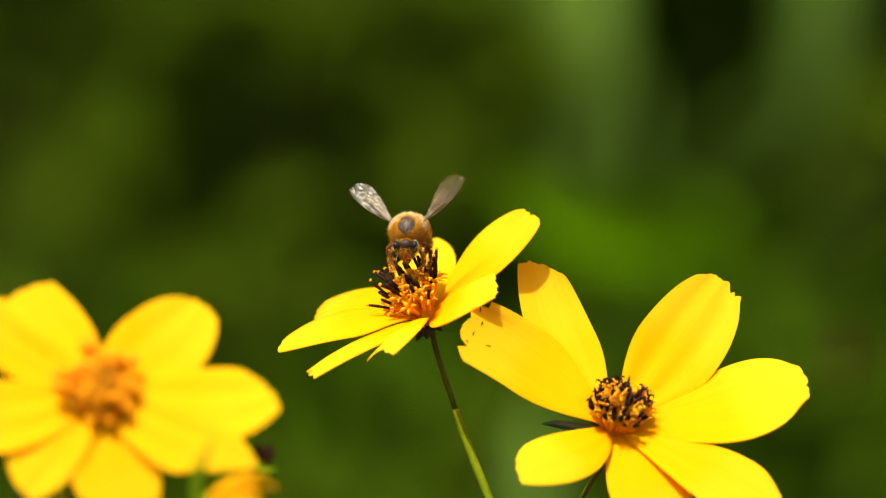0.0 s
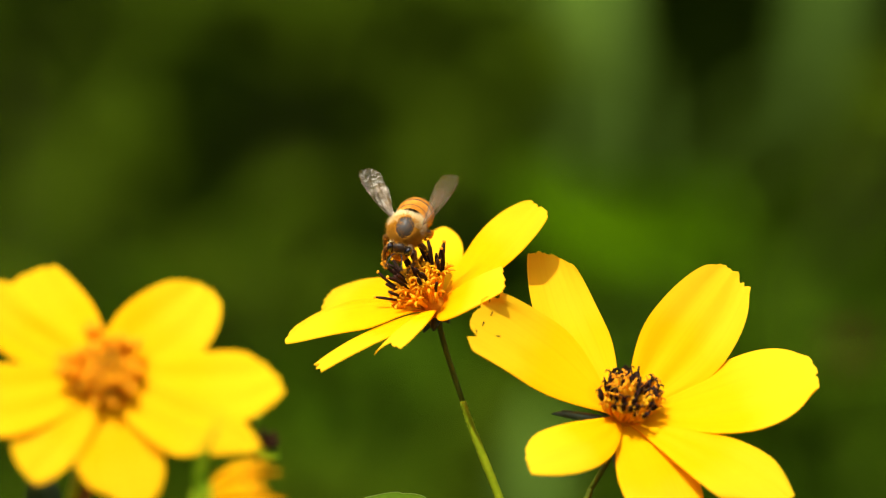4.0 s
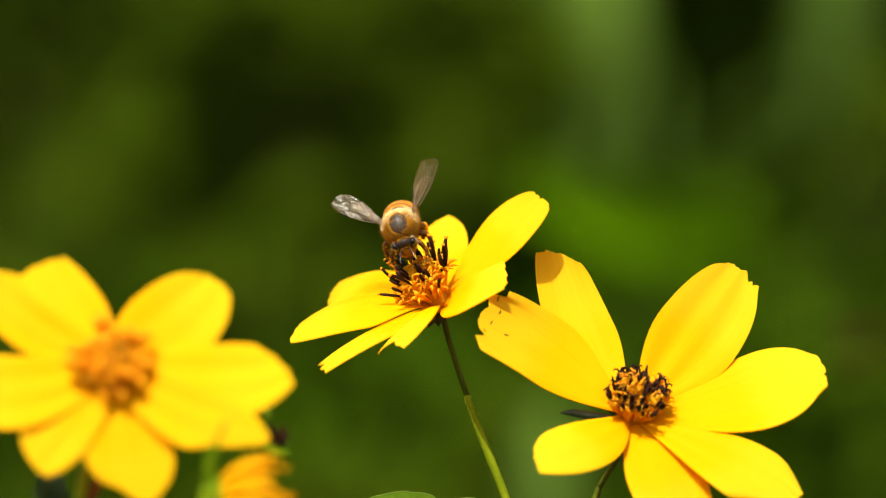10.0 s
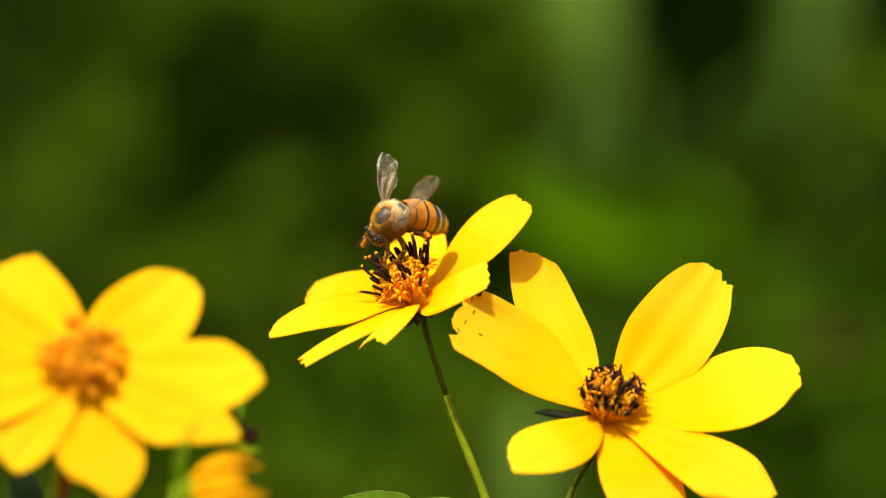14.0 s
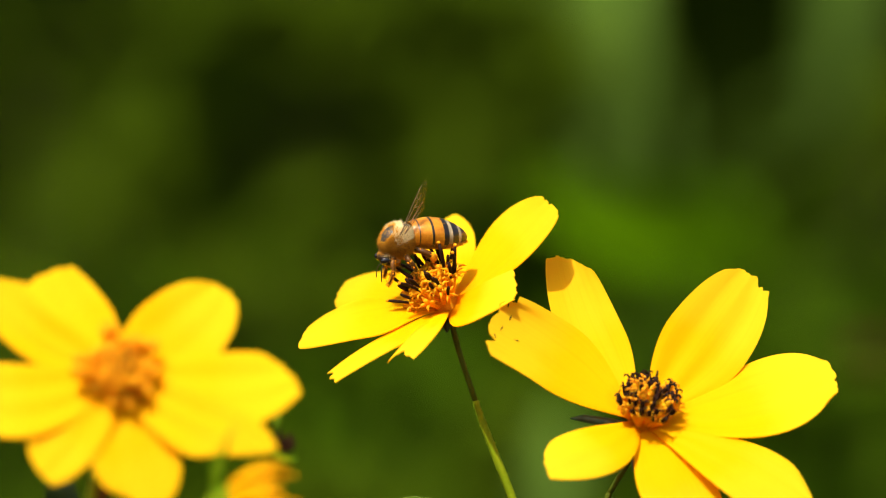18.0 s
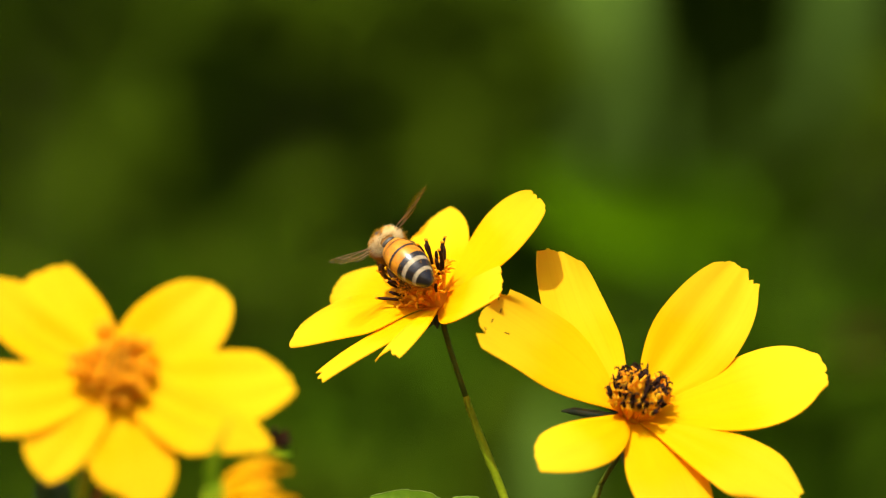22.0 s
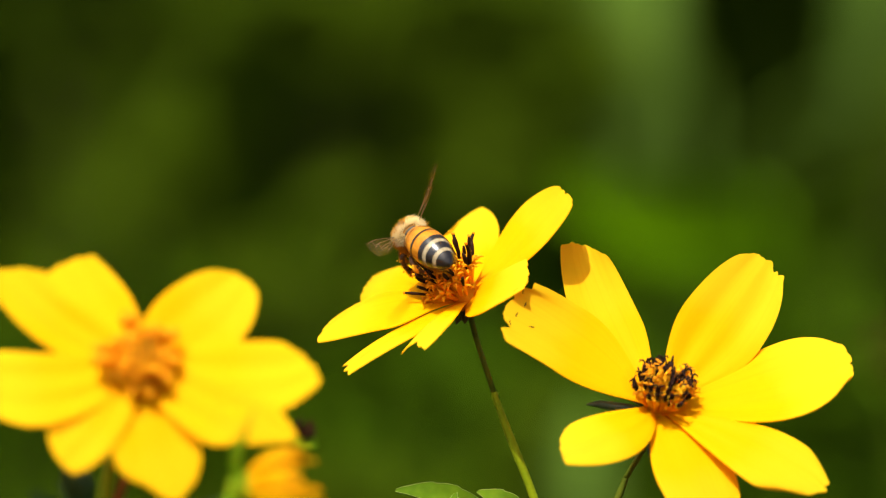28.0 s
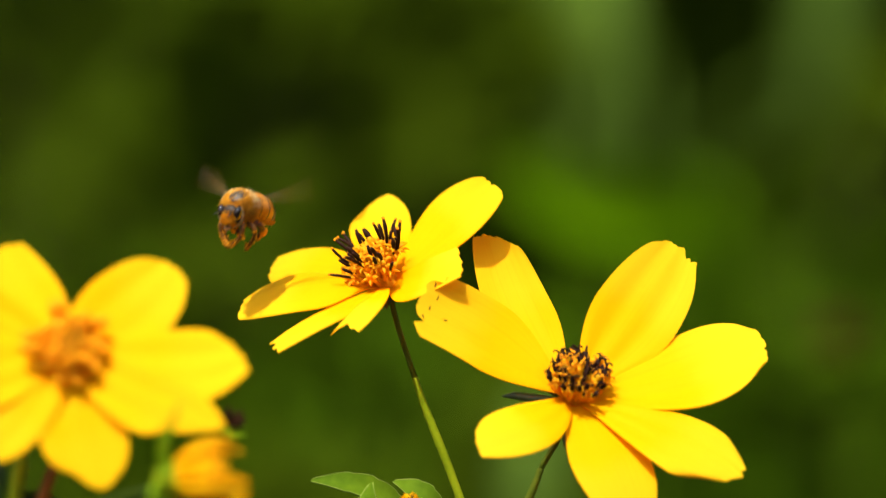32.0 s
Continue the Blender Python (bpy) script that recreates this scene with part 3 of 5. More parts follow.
# ---- leaves and buds below the flowers ----
def leaf_mesh(base, tip, side, width, teeth=5, bow=0.0, fold=0.15, seed=0, curl=0.0):
    """A toothed leaf blade between two points (m), folded a little along its midrib, 0.25 mm thick."""
    base, tip = Vector(base), Vector(tip)
    along = tip - base
    length = along.length
    along.normalize()
    across = (Vector(side) - along * Vector(side).dot(along)).normalized()
    up = across.cross(along)
    n = 24
    bm = bmesh.new()
    skins = []
    for skin in (0, 1):
        rows = []
        for i in range(n + 1):
            s = i / n
            w = width * 0.5 * (math.sin(math.pi * min(1, s * 0.93 + 0.05)) ** 0.8)
            if teeth:
                w *= 1 - 0.13 * ((s * teeth + 0.3) % 1.0) ** 2
            mid = base + along * (length * s) + up * (bow * 4 * s * (1 - s) - curl * s ** 3 - skin * 0.00025)
            rows.append([bm.verts.new(mid + across * (w * v) + up * (abs(v) * w * fold * 2 + 0.04 * w * noise.noise(Vector((s * 5, v * 2, seed))))) for v in (-1, -0.5, 0, 0.5, 1)])
        skins.append(rows)
    for k, rows in enumerate(skins):
        for i in range(n):
            for j in range(4):
                q = (rows[i][j], rows[i][j + 1], rows[i + 1][j + 1], rows[i + 1][j])
                bm.faces.new(q[::-1] if k else q)
    for i in range(n):
        for j in (0, 4):
            q = (skins[0][i][j], skins[0][i + 1][j], skins[1][i + 1][j], skins[1][i][j])
            bm.faces.new(q if j else q[::-1])
    crisp(bm, [skins[k][i][j] for k in (0, 1) for i in range(n + 1) for j in (0, 4)])
    return bm


def sight(u, v, d):
    """The point seen u mm right and v mm over the lens axis at the flowers' distance, d metres behind them."""
    return Vector((u * MM * (1 + d), d, AXIS + v * MM * (1 + d)))


def bud(name, label, at, axis, size, petals, mats, stem, stem_mat=STEM_DARK, slim=0.62, spread=1.0, ends=(1.05, 1.35), splay=(0.35, 0.65)):
    """A half-closed bud: a cup of green bracts round upright petals. stem: points from the bud (mm) to the ground."""
    at, axis = Vector(at), Vector(axis).normalized()
    foot = Vector((at.x + stem[-1][0] * MM, at.y + stem[-1][1] * MM, 0))
    thing = tagged(empty(name, foot), label, "flower bud")
    rel = at - foot
    bm = bmesh.new()
    pts = bezier([rel] + [rel + Vector(p) * MM for p in stem[:-1]] + [Vector((0, 0, 0))], 40)
    tube(bm, pts, [0.32 * MM] * len(pts), 8)
    part("stem", bm, stem_mat, thing)
    turn = axis.to_track_quat("Z", "Y").to_matrix().to_4x4()
    bm = bmesh.new()
    ball(bm, rel, (0.42 * size, 0.42 * size, 0.45 * size), turn, 0, 14, 9, 0.15)
    part("calyx", bm, STEM_GREEN, thing, "green calyx")
    rnd = random.Random(int(size * 1e6))
    for k in range(petals):
        a = 2 * math.pi * k / petals + rnd.uniform(-0.2, 0.2)
        out = turn @ Vector((math.cos(a), math.sin(a), 0))
        base = rel + out * 0.3 * size
        end = rel + axis * size * rnd.uniform(*ends) + out * size * rnd.uniform(*splay)
        part("bud_petal", leaf_mesh(base, end, axis.cross(out), slim * size, 0, 0.12 * size, 0.3, k), mats, thing, "crumpled golden petal")
    bm = bmesh.new()
    ball(bm, rel + axis * 0.5 * size, (0.36 * size, 0.36 * size, 0.4 * size), turn, 0, 14, 9, 0.4)
    part("bud_core", bm, BUD_BROWN, thing, "brown core")
    for k in range(10):
        a = 2 * math.pi * (k + 0.5) / 10
        out = turn @ Vector((math.cos(a), math.sin(a), 0))
        base = rel + out * 0.25 * size - axis * 0.2 * size
        end = rel + out * size * spread * rnd.uniform(0.8, 1.25) - axis * size * rnd.uniform(-0.4, 0.5)
        part("bract", leaf_mesh(base, end, axis.cross(out), 0.22 * size, 0, 0.05 * size, 0.3, k), LIME, thing, "narrow green bract")
    return thing


left_bud = bud("flower_bud", "half-open golden bud with green bracts beside the large flower", sight(-32.6, -36.6, -0.076), (0.95, -0.2, 0.12), 6.0 * MM, 13, BUD_GOLD,
    [(-2, 0, -1), (-7, 2, -2.5), (-12, 4, -5), (-16, 6, -20), (-17, 6, -650)], stem_mat=DARK_LEAF, slim=0.30, spread=1.35, ends=(1.1, 1.75), splay=(0.3, 0.85))
bud("flower_bud", "young golden bud with a brown core among leaves", sight(3.8, -43.9, -0.014), (-0.25, -0.62, 0.74), 4.4 * MM, 13, RUST,
    [(0, 1, -2), (2, 3, -8), (6, 6, -30), (9, 6, -650)], slim=0.36, ends=(0.5, 0.75), splay=(0.65, 1.0))
bud("flower_bud", "tiny closed golden bud among leaves", sight(1.2, -39.4, -0.006), (-0.1, -0.7, 0.7), 2.1 * MM, 7, BUD_GOLD,
    [(0, 1, -2), (2, 3, -8), (8, 6, -30), (12, 6, -650)], slim=0.7, ends=(0.75, 0.95), splay=(0.0, 0.2))
left_seed = bud("seed_head", "withered dark brown seed head on a thin stem", sight(-25.2, -29.5, -0.043), (0.3, -0.2, 0.9), 2.0 * MM, 5, BUD_BROWN,
    [(-1, 1, -3), (-3, 4, -12), (-8, 6, -30), (-12, 6, -660)])

bud("seed_head", "dried reddish-brown seed head before the shrubs", sight(55.5, -17.0, 0.6), (0.1, -0.5, 0.85), 7.0 * MM, 7, DRY_RED,
    [(1, 1, -8), (4, 4, -40), (8, 6, -120), (12, 8, -650)])


def leafy_stem(name, label, foot, points, leaves, edged=False):
    """A stem with toothed leaves: leaves as (base, tip, side, width mm, material), all in the world; edged gives them a thin pale edge."""
    thing = tagged(empty(name, foot), label, "leafy stem")
    f = Vector(foot)
    bm = bmesh.new()
    pts = bezier([Vector(p) - f for p in points], 40)
    tube(bm, pts, [(1.4 - 0.7 * i / 40) * MM for i in range(41)], 8)
    part("stem", bm, STEM_GREEN, thing)
    for i, (a, b, side, w, m) in enumerate(leaves):
        bm = leaf_mesh(Vector(a) - f, Vector(b) - f, side, w * MM, 4, 1.5 * MM, 0.18, i, 1.5 * MM)
        bm.verts.ensure_lookup_table()
        rims = [[bm.verts[k * 5 + j].co.copy() for k in range(25)] for j in (0, 4)]
        leaf_ob = part("leaf", bm, m, thing)
        if edged:
            for rim in rims:
                bm = bmesh.new()
                tube(bm, rim, [0.045 * MM] * 25, 5)
                part("leaf_edge", bm, LEAF_EDGE, leaf_ob, "thin pale edge")
    return thing


leafy_stem("leafy_stem", "toothed fresh green leaves round a young bud", (0.012, 0.02, 0), [(0.012, 0.02, 0), (0.012, 0.014, 0.5), sight(6, -56, 0.008), sight(1, -43, 0.006), sight(-0.5, -40, 0.005)],
           [(sight(0.8, -40.2, 0.004), sight(-12.0, -35.4, 0.0), (0, 0.5, 0.8), 3.9, LEAF), (sight(5.6, -41.4, 0.006), sight(-0.9, -35.7, 0.006), (0.5, 0.5, 0.8), 3.6, LEAF),
            (sight(-2.6, -46, -0.004), sight(-5.1, -36.4, -0.002), (0.8, -0.5, 0.2), 4.5, LEAF), (sight(0.5, -47, -0.006), sight(-2.4, -40.8, -0.010), (0.7, -0.4, 0.4), 4.5, LEAF),
            (sight(5, -50, -0.002), sight(9, -42.5, 0.0), (0.7, 0, -0.5), 4.0, DARK_LEAF)], True)
leafy_stem("leafy_stem", "dark green leaves at the foot of the flower stem", (0.03, 0.02, 0), [(0.03, 0.02, 0), (0.025, 0.012, 0.5), sight(14, -56, 0.008), sight(16, -46, 0.006)],
           [(sight(16, -46, 0.006), sight(33, -44, 0.010), (0, -0.4, 1), 4.5, DARK_LEAF), (sight(16, -47, 0.006), sight(13.6, -41.8, 0.004), (1, -0.3, 0.2), 4, DARK_LEAF), (sight(15.5, -47, 0.006), sight(10, -44, 0.002), (0, -0.3, 1), 4, DARK_LEAF)])
leafy_stem("leafy_stem", "green and dark leaves under the large flower", (-0.06, -0.03, 0), [(-0.06, -0.03, 0), (-0.056, -0.050, 0.5), sight(-54, -50, -0.050), sight(-52.5, -36, -0.050), sight(-51.5, -30, -0.049)],
           [(sight(-53, -42, -0.052), sight(-62, -37.5, -0.062), (0.3, -0.5, 0.9), 5, DARK_LEAF), (sight(-53, -46, -0.048), sight(-43, -43.5, -0.044), (0.2, -0.5, 0.9), 6, DARK_LEAF),
            (sight(-53, -46, -0.053), sight(-63, -43, -0.066), (0, -0.7, 0.7), 6, LEAF), (sight(-56, -40, -0.040), sight(-57, -31, -0.040), (1, 0, 0.2), 5, DARK_LEAF),
            (sight(-53, -43, -0.051), sight(-47.5, -38.5, -0.046), (0.2, -0.5, 0.9), 5, DARK_LEAF), (sight(-29, -27, -0.040), sight(-26.2, -20.8, -0.042), (0.6, 0.3, -0.6), 2.0, LEAF)])


# ---- background planting ----
def leaf_cloud(rnd, count, place, size, tilt=1.0, face=None):
    """Vertices and faces of many single pointed leaves (two quads each, folded), scattered by place(rnd)."""
    verts, faces = [], []
    for _ in range(count):
        p, s = place(rnd), size * rnd.uniform(0.6, 1.3)
        n = Vector((rnd.gauss(0, tilt), rnd.gauss(0, tilt), rnd.gauss(0, tilt))) + (face or Vector((0, 0, 0.6)))
        n.normalize()
        a = n.orthogonal().normalized()
        a = Matrix.Rotation(rnd.uniform(0, 6.283), 3, n) @ a
        b = n.cross(a)
        k = len(verts)
        verts += [p - a * s, p - a * s * 0.1 + b * s * 0.38 + n * s * 0.12, p + a * s * 0.5 + b * s * 0.28 + n * s * 0.08, p + a * s * 1.1, p + a * s * 0.5 - b * s * 0.28 + n * s * 0.08, p - a * s * 0.1 - b * s * 0.38 + n * s * 0.12, p + a * s * 0.3]
        faces += [(k, k + 6, k + 2, k + 1), (k + 6, k + 3, k + 2), (k, k + 5, k + 4, k + 6), (k + 6, k + 4, k + 3)]
    return verts, faces


def cloud_part(name, rnd, count, place, size, mat, parent, label, tilt=1.0, face=None):
    v, f = leaf_cloud(rnd, count, place, size, tilt, face)
    me = bpy.data.meshes.new(name)
    me.from_pydata(v, [], f)
    me.materials.append(mat)
    ob = new(name, me)
    ob.parent = parent
    ob["label"], ob["kind"] = label, "stuff"
    return ob


def shrub(x, y, wide, deep, tall, count, size, mat, label, seed, low=0.05, overhang=0.0):
    """A leafy shrub: branching stems and a ragged crown; overhang pushes its upper crown forward."""
    rnd = random.Random(seed)
    thing = tagged(empty("shrub", (x, y, 0)), label, "shrub", "shrubs behind the flowers")
    for k in range(9):
        top = Vector((rnd.uniform(-0.8, 0.8) * wide, rnd.uniform(-0.6, 0.8) * deep - overhang * 0.5, tall * rnd.uniform(0.6, 0.95)))
        mid = top * 0.5 + Vector((0, rnd.uniform(0, 0.4) * deep, 0))
        bm = bmesh.new()
        pts = bezier([Vector((rnd.uniform(-0.08, 0.08), rnd.uniform(0, 0.1), -0.02)), mid, top], 14)
        tube(bm, pts, [0.014 * (1 - i / 16) for i in range(15)], 7)
        part("branch", bm, BARK, thing)

    def place(r):
        while True:
            p = Vector((r.uniform(-1, 1), r.uniform(-1, 1), r.uniform(0, 1)))
            edge = math.sqrt(p.x ** 2 + p.y ** 2 + max(0, (p.z - 0.55) / 0.5) ** 2)
            if 0.45 < edge + 0.35 * noise.noise(Vector((p.x * 3 + seed, p.y * 3, p.z * 4))) < 1.0:
                break
        z = low + p.z * (tall - low)
        forward = overhang * min(1.0, max(0.0, (z - 0.85) / 0.3))
        return Vector((p.x * wide, p.y * deep - forward, z))
    cloud_part("crown", rnd, count, place, size, mat, thing, "dense small leaves")
    return thing


# shrubs whose shade comes largely from their darkened leaf colour
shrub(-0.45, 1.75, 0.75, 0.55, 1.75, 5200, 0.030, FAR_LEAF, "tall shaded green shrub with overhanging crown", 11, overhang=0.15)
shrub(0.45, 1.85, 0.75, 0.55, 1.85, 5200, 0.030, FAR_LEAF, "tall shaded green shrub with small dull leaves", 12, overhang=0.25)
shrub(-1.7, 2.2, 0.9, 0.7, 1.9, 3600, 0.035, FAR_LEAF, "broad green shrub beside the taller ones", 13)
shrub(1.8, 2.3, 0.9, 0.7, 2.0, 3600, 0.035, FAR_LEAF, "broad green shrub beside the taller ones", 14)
shrub(0.1, 3.2, 1.6, 0.8, 2.3, 6000, 0.055, FAR_LEAF, "large shrub closing the garden, shade in its leaf colour", 15)
# hedge added behind the shrubs, unseen, to close off the garden
rnd = random.Random(31)
hedge = tagged(empty("hedge", (0, 4.6, 0)), "unseen long clipped hedge added to close the garden", "hedge")
bm = bmesh.new()
bmesh.ops.create_grid(bm, x_segments=120, y_segments=40, size=1.0)
for v in bm.verts:
    x, z = v.co.x * 6, (v.co.y + 1) * 1.25
    v.co = Vector((x, 0.25 * noise.noise(Vector((x * 1.5, 0, z * 1.5))) + 0.12 * noise.noise(Vector((x * 6, 3, z * 6))) + 0.3 * (z / 2.5) ** 4, z))
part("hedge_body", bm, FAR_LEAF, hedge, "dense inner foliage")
cloud_part("hedge_leaves", rnd, 7000, lambda r: Vector((r.uniform(-4, 4), r.uniform(-0.5, 0.1), r.uniform(0.02, 2.5))), 0.05, FAR_LEAF, hedge, "small leaves darkened as in shade")


def blade(name, label, spots, mat, stalk_at):
    """A broad-leaved plant: a stalk and single large leaves; spots as (u, v of base, u, v of tip, width mm, depth m, side)."""
    foot = Vector((stalk_at[0], stalk_at[1], 0))
    thing = tagged(empty(name, foot), label, "garden plant", "broad-leaved plants behind the flowers")
    bm = bmesh.new()
    top = max(AXIS + s[1] * MM * (1 + s[5]) for s in spots)
    pts = bezier([Vector((0, 0, -0.02)), Vector((0.01, 0.01, top * 0.5)), Vector((0, 0, top))], 16)
    tube(bm, pts, [0.005 * (1 - i / 24) for i in range(17)], 8)
    part("stalk", bm, mat, thing)
    for i, (u0, v0, u1, v1, w, d, side) in enumerate(spots):
        a, b = sight(u0, v0, d) - foot, sight(u1, v1, d) - foot
        part("leaf", leaf_mesh(a, b, side, w * MM, 0, 0.006, 0.12, i, 0.004), mat, thing)
        joint = Vector((0, 0, max(0.0, a.z - 0.05)))
        bm = bmesh.new()
        tube(bm, bezier([joint, joint.lerp(a, 0.5) + Vector((0, 0, 0.01)), a], 8), [0.0018] * 9, 6)
        part("leaf_stalk", bm, mat, thing)
    return thing


blade("broadleaf_plant", "plant with long pale grey-green leaves", [(18, 6, 15, 62, 30, 1.15, (1, 0.2, 0)), (11, 16, 9, 60, 18, 1.2, (1, 0.6, 0)), (20, 19, 22, 40, 14, 1.1, (1, -0.3, 0)), (49, 14, 52, 60, 15, 1.15, (1, 0.2, 0)), (53, 24, 52, 54, 13, 1.2, (1, 0.4, 0)), (11, -46, 13, -22, 13, 0.85, (1, 0, 0.1))], PALE_LEAF, (0.06, 1.25))
blade("broadleaf_plant", "plant with bright green oval leaves", [(39, 1.5, 9, 5.0, 20, 0.84, (0, -0.4, 1)), (34, 6.5, 7, 8.5, 12, 0.90, (0, -0.5, 1))], BRIGHT_LEAF, (0.073, 0.95))


def thicket(label, patches, mat, foot, seed):
    """A bushy plant in the sun: thin stalks and patches of leaves; patches as (u, v, half width, half height mm, depth m, leaves)."""
    rnd = random.Random(seed)
    f = Vector((foot[0], foot[1], 0))
    thing = tagged(empty("bushy_plant", f), label, "garden plant", "bushy plants behind the flowers")
    for u, v, ru, rv, d, count in patches:
        middle = sight(u, v, d) - f
        bm = bmesh.new()
        tube(bm, bezier([Vector((0, 0, -0.01)), Vector((middle.x * 0.4, middle.y * 0.5 + 0.02, middle.z * 0.6)), middle], 10), [0.003 - 0.00018 * i for i in range(11)], 6)
        part("stalk", bm, BARK, thing)

        def place(r, u=u, v=v, ru=ru, rv=rv, d=d):
            a, q = r.uniform(0, 6.283), math.sqrt(r.random())
            return sight(u + ru * q * math.cos(a), v + rv * q * math.sin(a), d + r.uniform(-0.03, 0.05)) - f
        cloud_part("foliage", rnd, count, place, 0.011, mat, thing, "small leaves", 0.6, Vector((-0.2, -0.8, 0.5)))
    return thing


thicket("bushy dark green plant in the sun", [(0, -34, 40, 24, 0.95, 300), (52, -34, 30, 22, 0.95, 200), (-52, -30, 30, 26, 0.95, 220), (24, -10, 30, 12, 1.0, 120), (56, -10, 20, 14, 1.0, 45), (-18, -8, 20, 13, 1.0, 120)], MID_LEAF, (0.0, 1.05), 41)
thicket("bushy olive plant in the sun", [(-4, -46, 26, 10, 0.92, 200), (8, -32, 8, 10, 0.92, 60), (-47, 11, 7, 11, 0.95, 45), (-58, -2, 12, 16, 0.95, 35), (-22, 2, 13, 7, 1.0, 16), (-42, -43, 24, 9, 0.92, 140), (-19, -38, 12, 8, 0.92, 60), (3, 11, 12, 7, 0.97, 45), (-27, -7, 14, 7, 0.95, 45), (-18, 33, 26, 4, 0.98, 170), (6, 24, 10, 14, 0.98, 90), (-1, 24, 12, 12, 0.98, 170), (-12, 31, 20, 4, 0.98, 170), (2, 26, 14, 12, 1.0, 100), (-60, 30, 10, 10, 1.0, 8), (60, 12, 8, 12, 1.0, 15), (-20, 46, 60, 8, 1.0, 70)], OLIVE_LEAF, (-0.15, 1.05), 42)


# ---- the honeybee: forward +y, up +z, origin in the thorax, millimetres ----
def fur(bm, rnd, count, place, length, mat):
    """Short tapering hairs; place gives a point and the way the hair grows."""
    for _ in range(count):
        p, n = place(rnd)
        n = (n + Vector((rnd.uniform(-0.35, 0.35), rnd.uniform(-0.6, 0.1), rnd.uniform(-0.3, 0.3)))).normalized()
        side = n.orthogonal().normalized() * 0.035
        other = n.cross(side)
        tip = bm.verts.new((p + n * length * rnd.uniform(0.6, 1.25)) * MM)
        ring = [bm.verts.new((p + side) * MM), bm.verts.new((p - side * 0.5 + other * 0.87) * MM), bm.verts.new((p - side * 0.5 - other * 0.87) * MM)]
        for k in range(3):
            bm.faces.new((ring[k], ring[(k + 1) % 3], tip)).material_index = mat


def on_ball(at, radii, keep):
    def place(rnd):
        while True:
            n = Vector((rnd.gauss(0, 1), rnd.gauss(0, 1), rnd.gauss(0, 1))).normalized()
            if keep(n):
                p = Vector((n.x * radii[0], n.y * radii[1], n.z * radii[2]))
                g = Vector((n.x / radii[0], n.y / radii[1], n.z / radii[2])).normalized()
                return Vector(at) + p, g
    return place


def wing_part(name, sign, outline, veins, parent, torn=0.0):
    """A flat clear wing along +x (sign 1) or -x (sign -1), leading edge +y, lightly pleated along its veins; torn frays its outer hind edge."""
    bm = bmesh.new()
    top = []
    n = 34
    for i in range(n + 1):
        s = 1 - (1 - i / n) ** 1.5
        x = outline[0] * s
        full = (0.13 + 0.87 * math.sin(math.pi / 2 * min(1.0, s / 0.78)) ** 2.0) * math.sqrt(max(0.003, 1 - max(0.0, (s - 0.78) / 0.22) ** 2.2))
        fray = torn * max(0.0, s - 0.5) * (0.5 + noise.noise(Vector((s * 23, sign, 2))) + 0.6 * noise.noise(Vector((s * 60, sign, 5))))
        front = outline[1] * full
        back = -outline[2] * full * (1 - max(0.0, fray))
        row = [back, back * 0.75, back * 0.5, back * 0.25, 0.0, front * 0.5, front]
        top.append([bm.verts.new(Vector((sign * x, y + 0.03 * x, 0.16 * math.sin(y * 6 + x * 0.9) * s + 0.012 * x * x)) * MM) for y in row])
    for a, b in zip(top, top[1:]):
        for j in range(6):
            bm.faces.new((a[j], b[j], b[j + 1], a[j + 1]))
    ob = part(name, bm, MEMBRANE, parent, "clear brownish membrane wing with a frayed edge" if torn > 0.3 else "clear brownish membrane wing")
    for pts in veins:
        bm = bmesh.new()
        line = bezier([(sign * x, y + 0.03 * x, 0.02 + 0.012 * x * x + 0.16 * math.sin(y * 6 + x * 0.9) * x / outline[0]) for x, y in pts], 12)
        tube(bm, [p * MM for p in line], [0.05 * MM * (1 - 0.5 * i / 12) for i in range(13)], 5)
        part("wing_vein", bm, VEIN, ob)
    return ob


def leg_mesh(points, radii, pollen=None):
    bm = bmesh.new()
    line = bezier(points, 18)
    rr = [float(np.interp(i / 18 * (len(points) - 1), range(len(points)), radii)) for i in range(19)]
    tube(bm, [p * MM for p in line], [r * 1.05 * MM for r in rr], 7)
    rnd = random.Random(len(points) * 7 + int(points[1][1] * 10))
    fur(bm, rnd, 800, lambda r: (line[r.randrange(3, 18)], Vector((r.gauss(0, 1), r.gauss(0, 1), r.gauss(0, 1)))), 0.5, 1)
    for k in range(44):
        at = line[rnd.randrange(2, 17)] + Vector((rnd.gauss(0, 0.2), rnd.gauss(0, 0.2), rnd.gauss(0, 0.2)))
        ball(bm, at * MM, (0.13 * MM, 0.12 * MM, 0.11 * MM), None, 2, 5, 4, 0.3)
    if pollen:
        ball(bm, Vector(pollen) * MM, (0.42 * MM, 0.55 * MM, 0.75 * MM), None, 2, 12, 8, 0.3)
    return bm


bee = tagged(empty("honeybee", (0, 0, AXIS)), "golden brown honeybee with striped abdomen, dusted with orange pollen", "bee")
bee.scale = (1.05, 1.05, 1.05)
rnd = random.Random(21)
bm = bmesh.new()
ball(bm, Vector((0, 0, 0)), (2.25 * MM, 2.35 * MM, 2.15 * MM), None, 0, 24, 16)
thorax = part("thorax", bm, UNDERFUR, bee, "thorax ringed with tawny fur")
crest = Vector((0, 0.57, 0.82))
bm = bmesh.new()
ball(bm, crest * 0.60 * MM, (1.62 * MM, 1.95 * MM, 1.80 * MM), None, 0, 28, 18, 0.04)
part("back_plate", bm, BACK, thorax, "bare shiny dark back plate")
bm = bmesh.new()
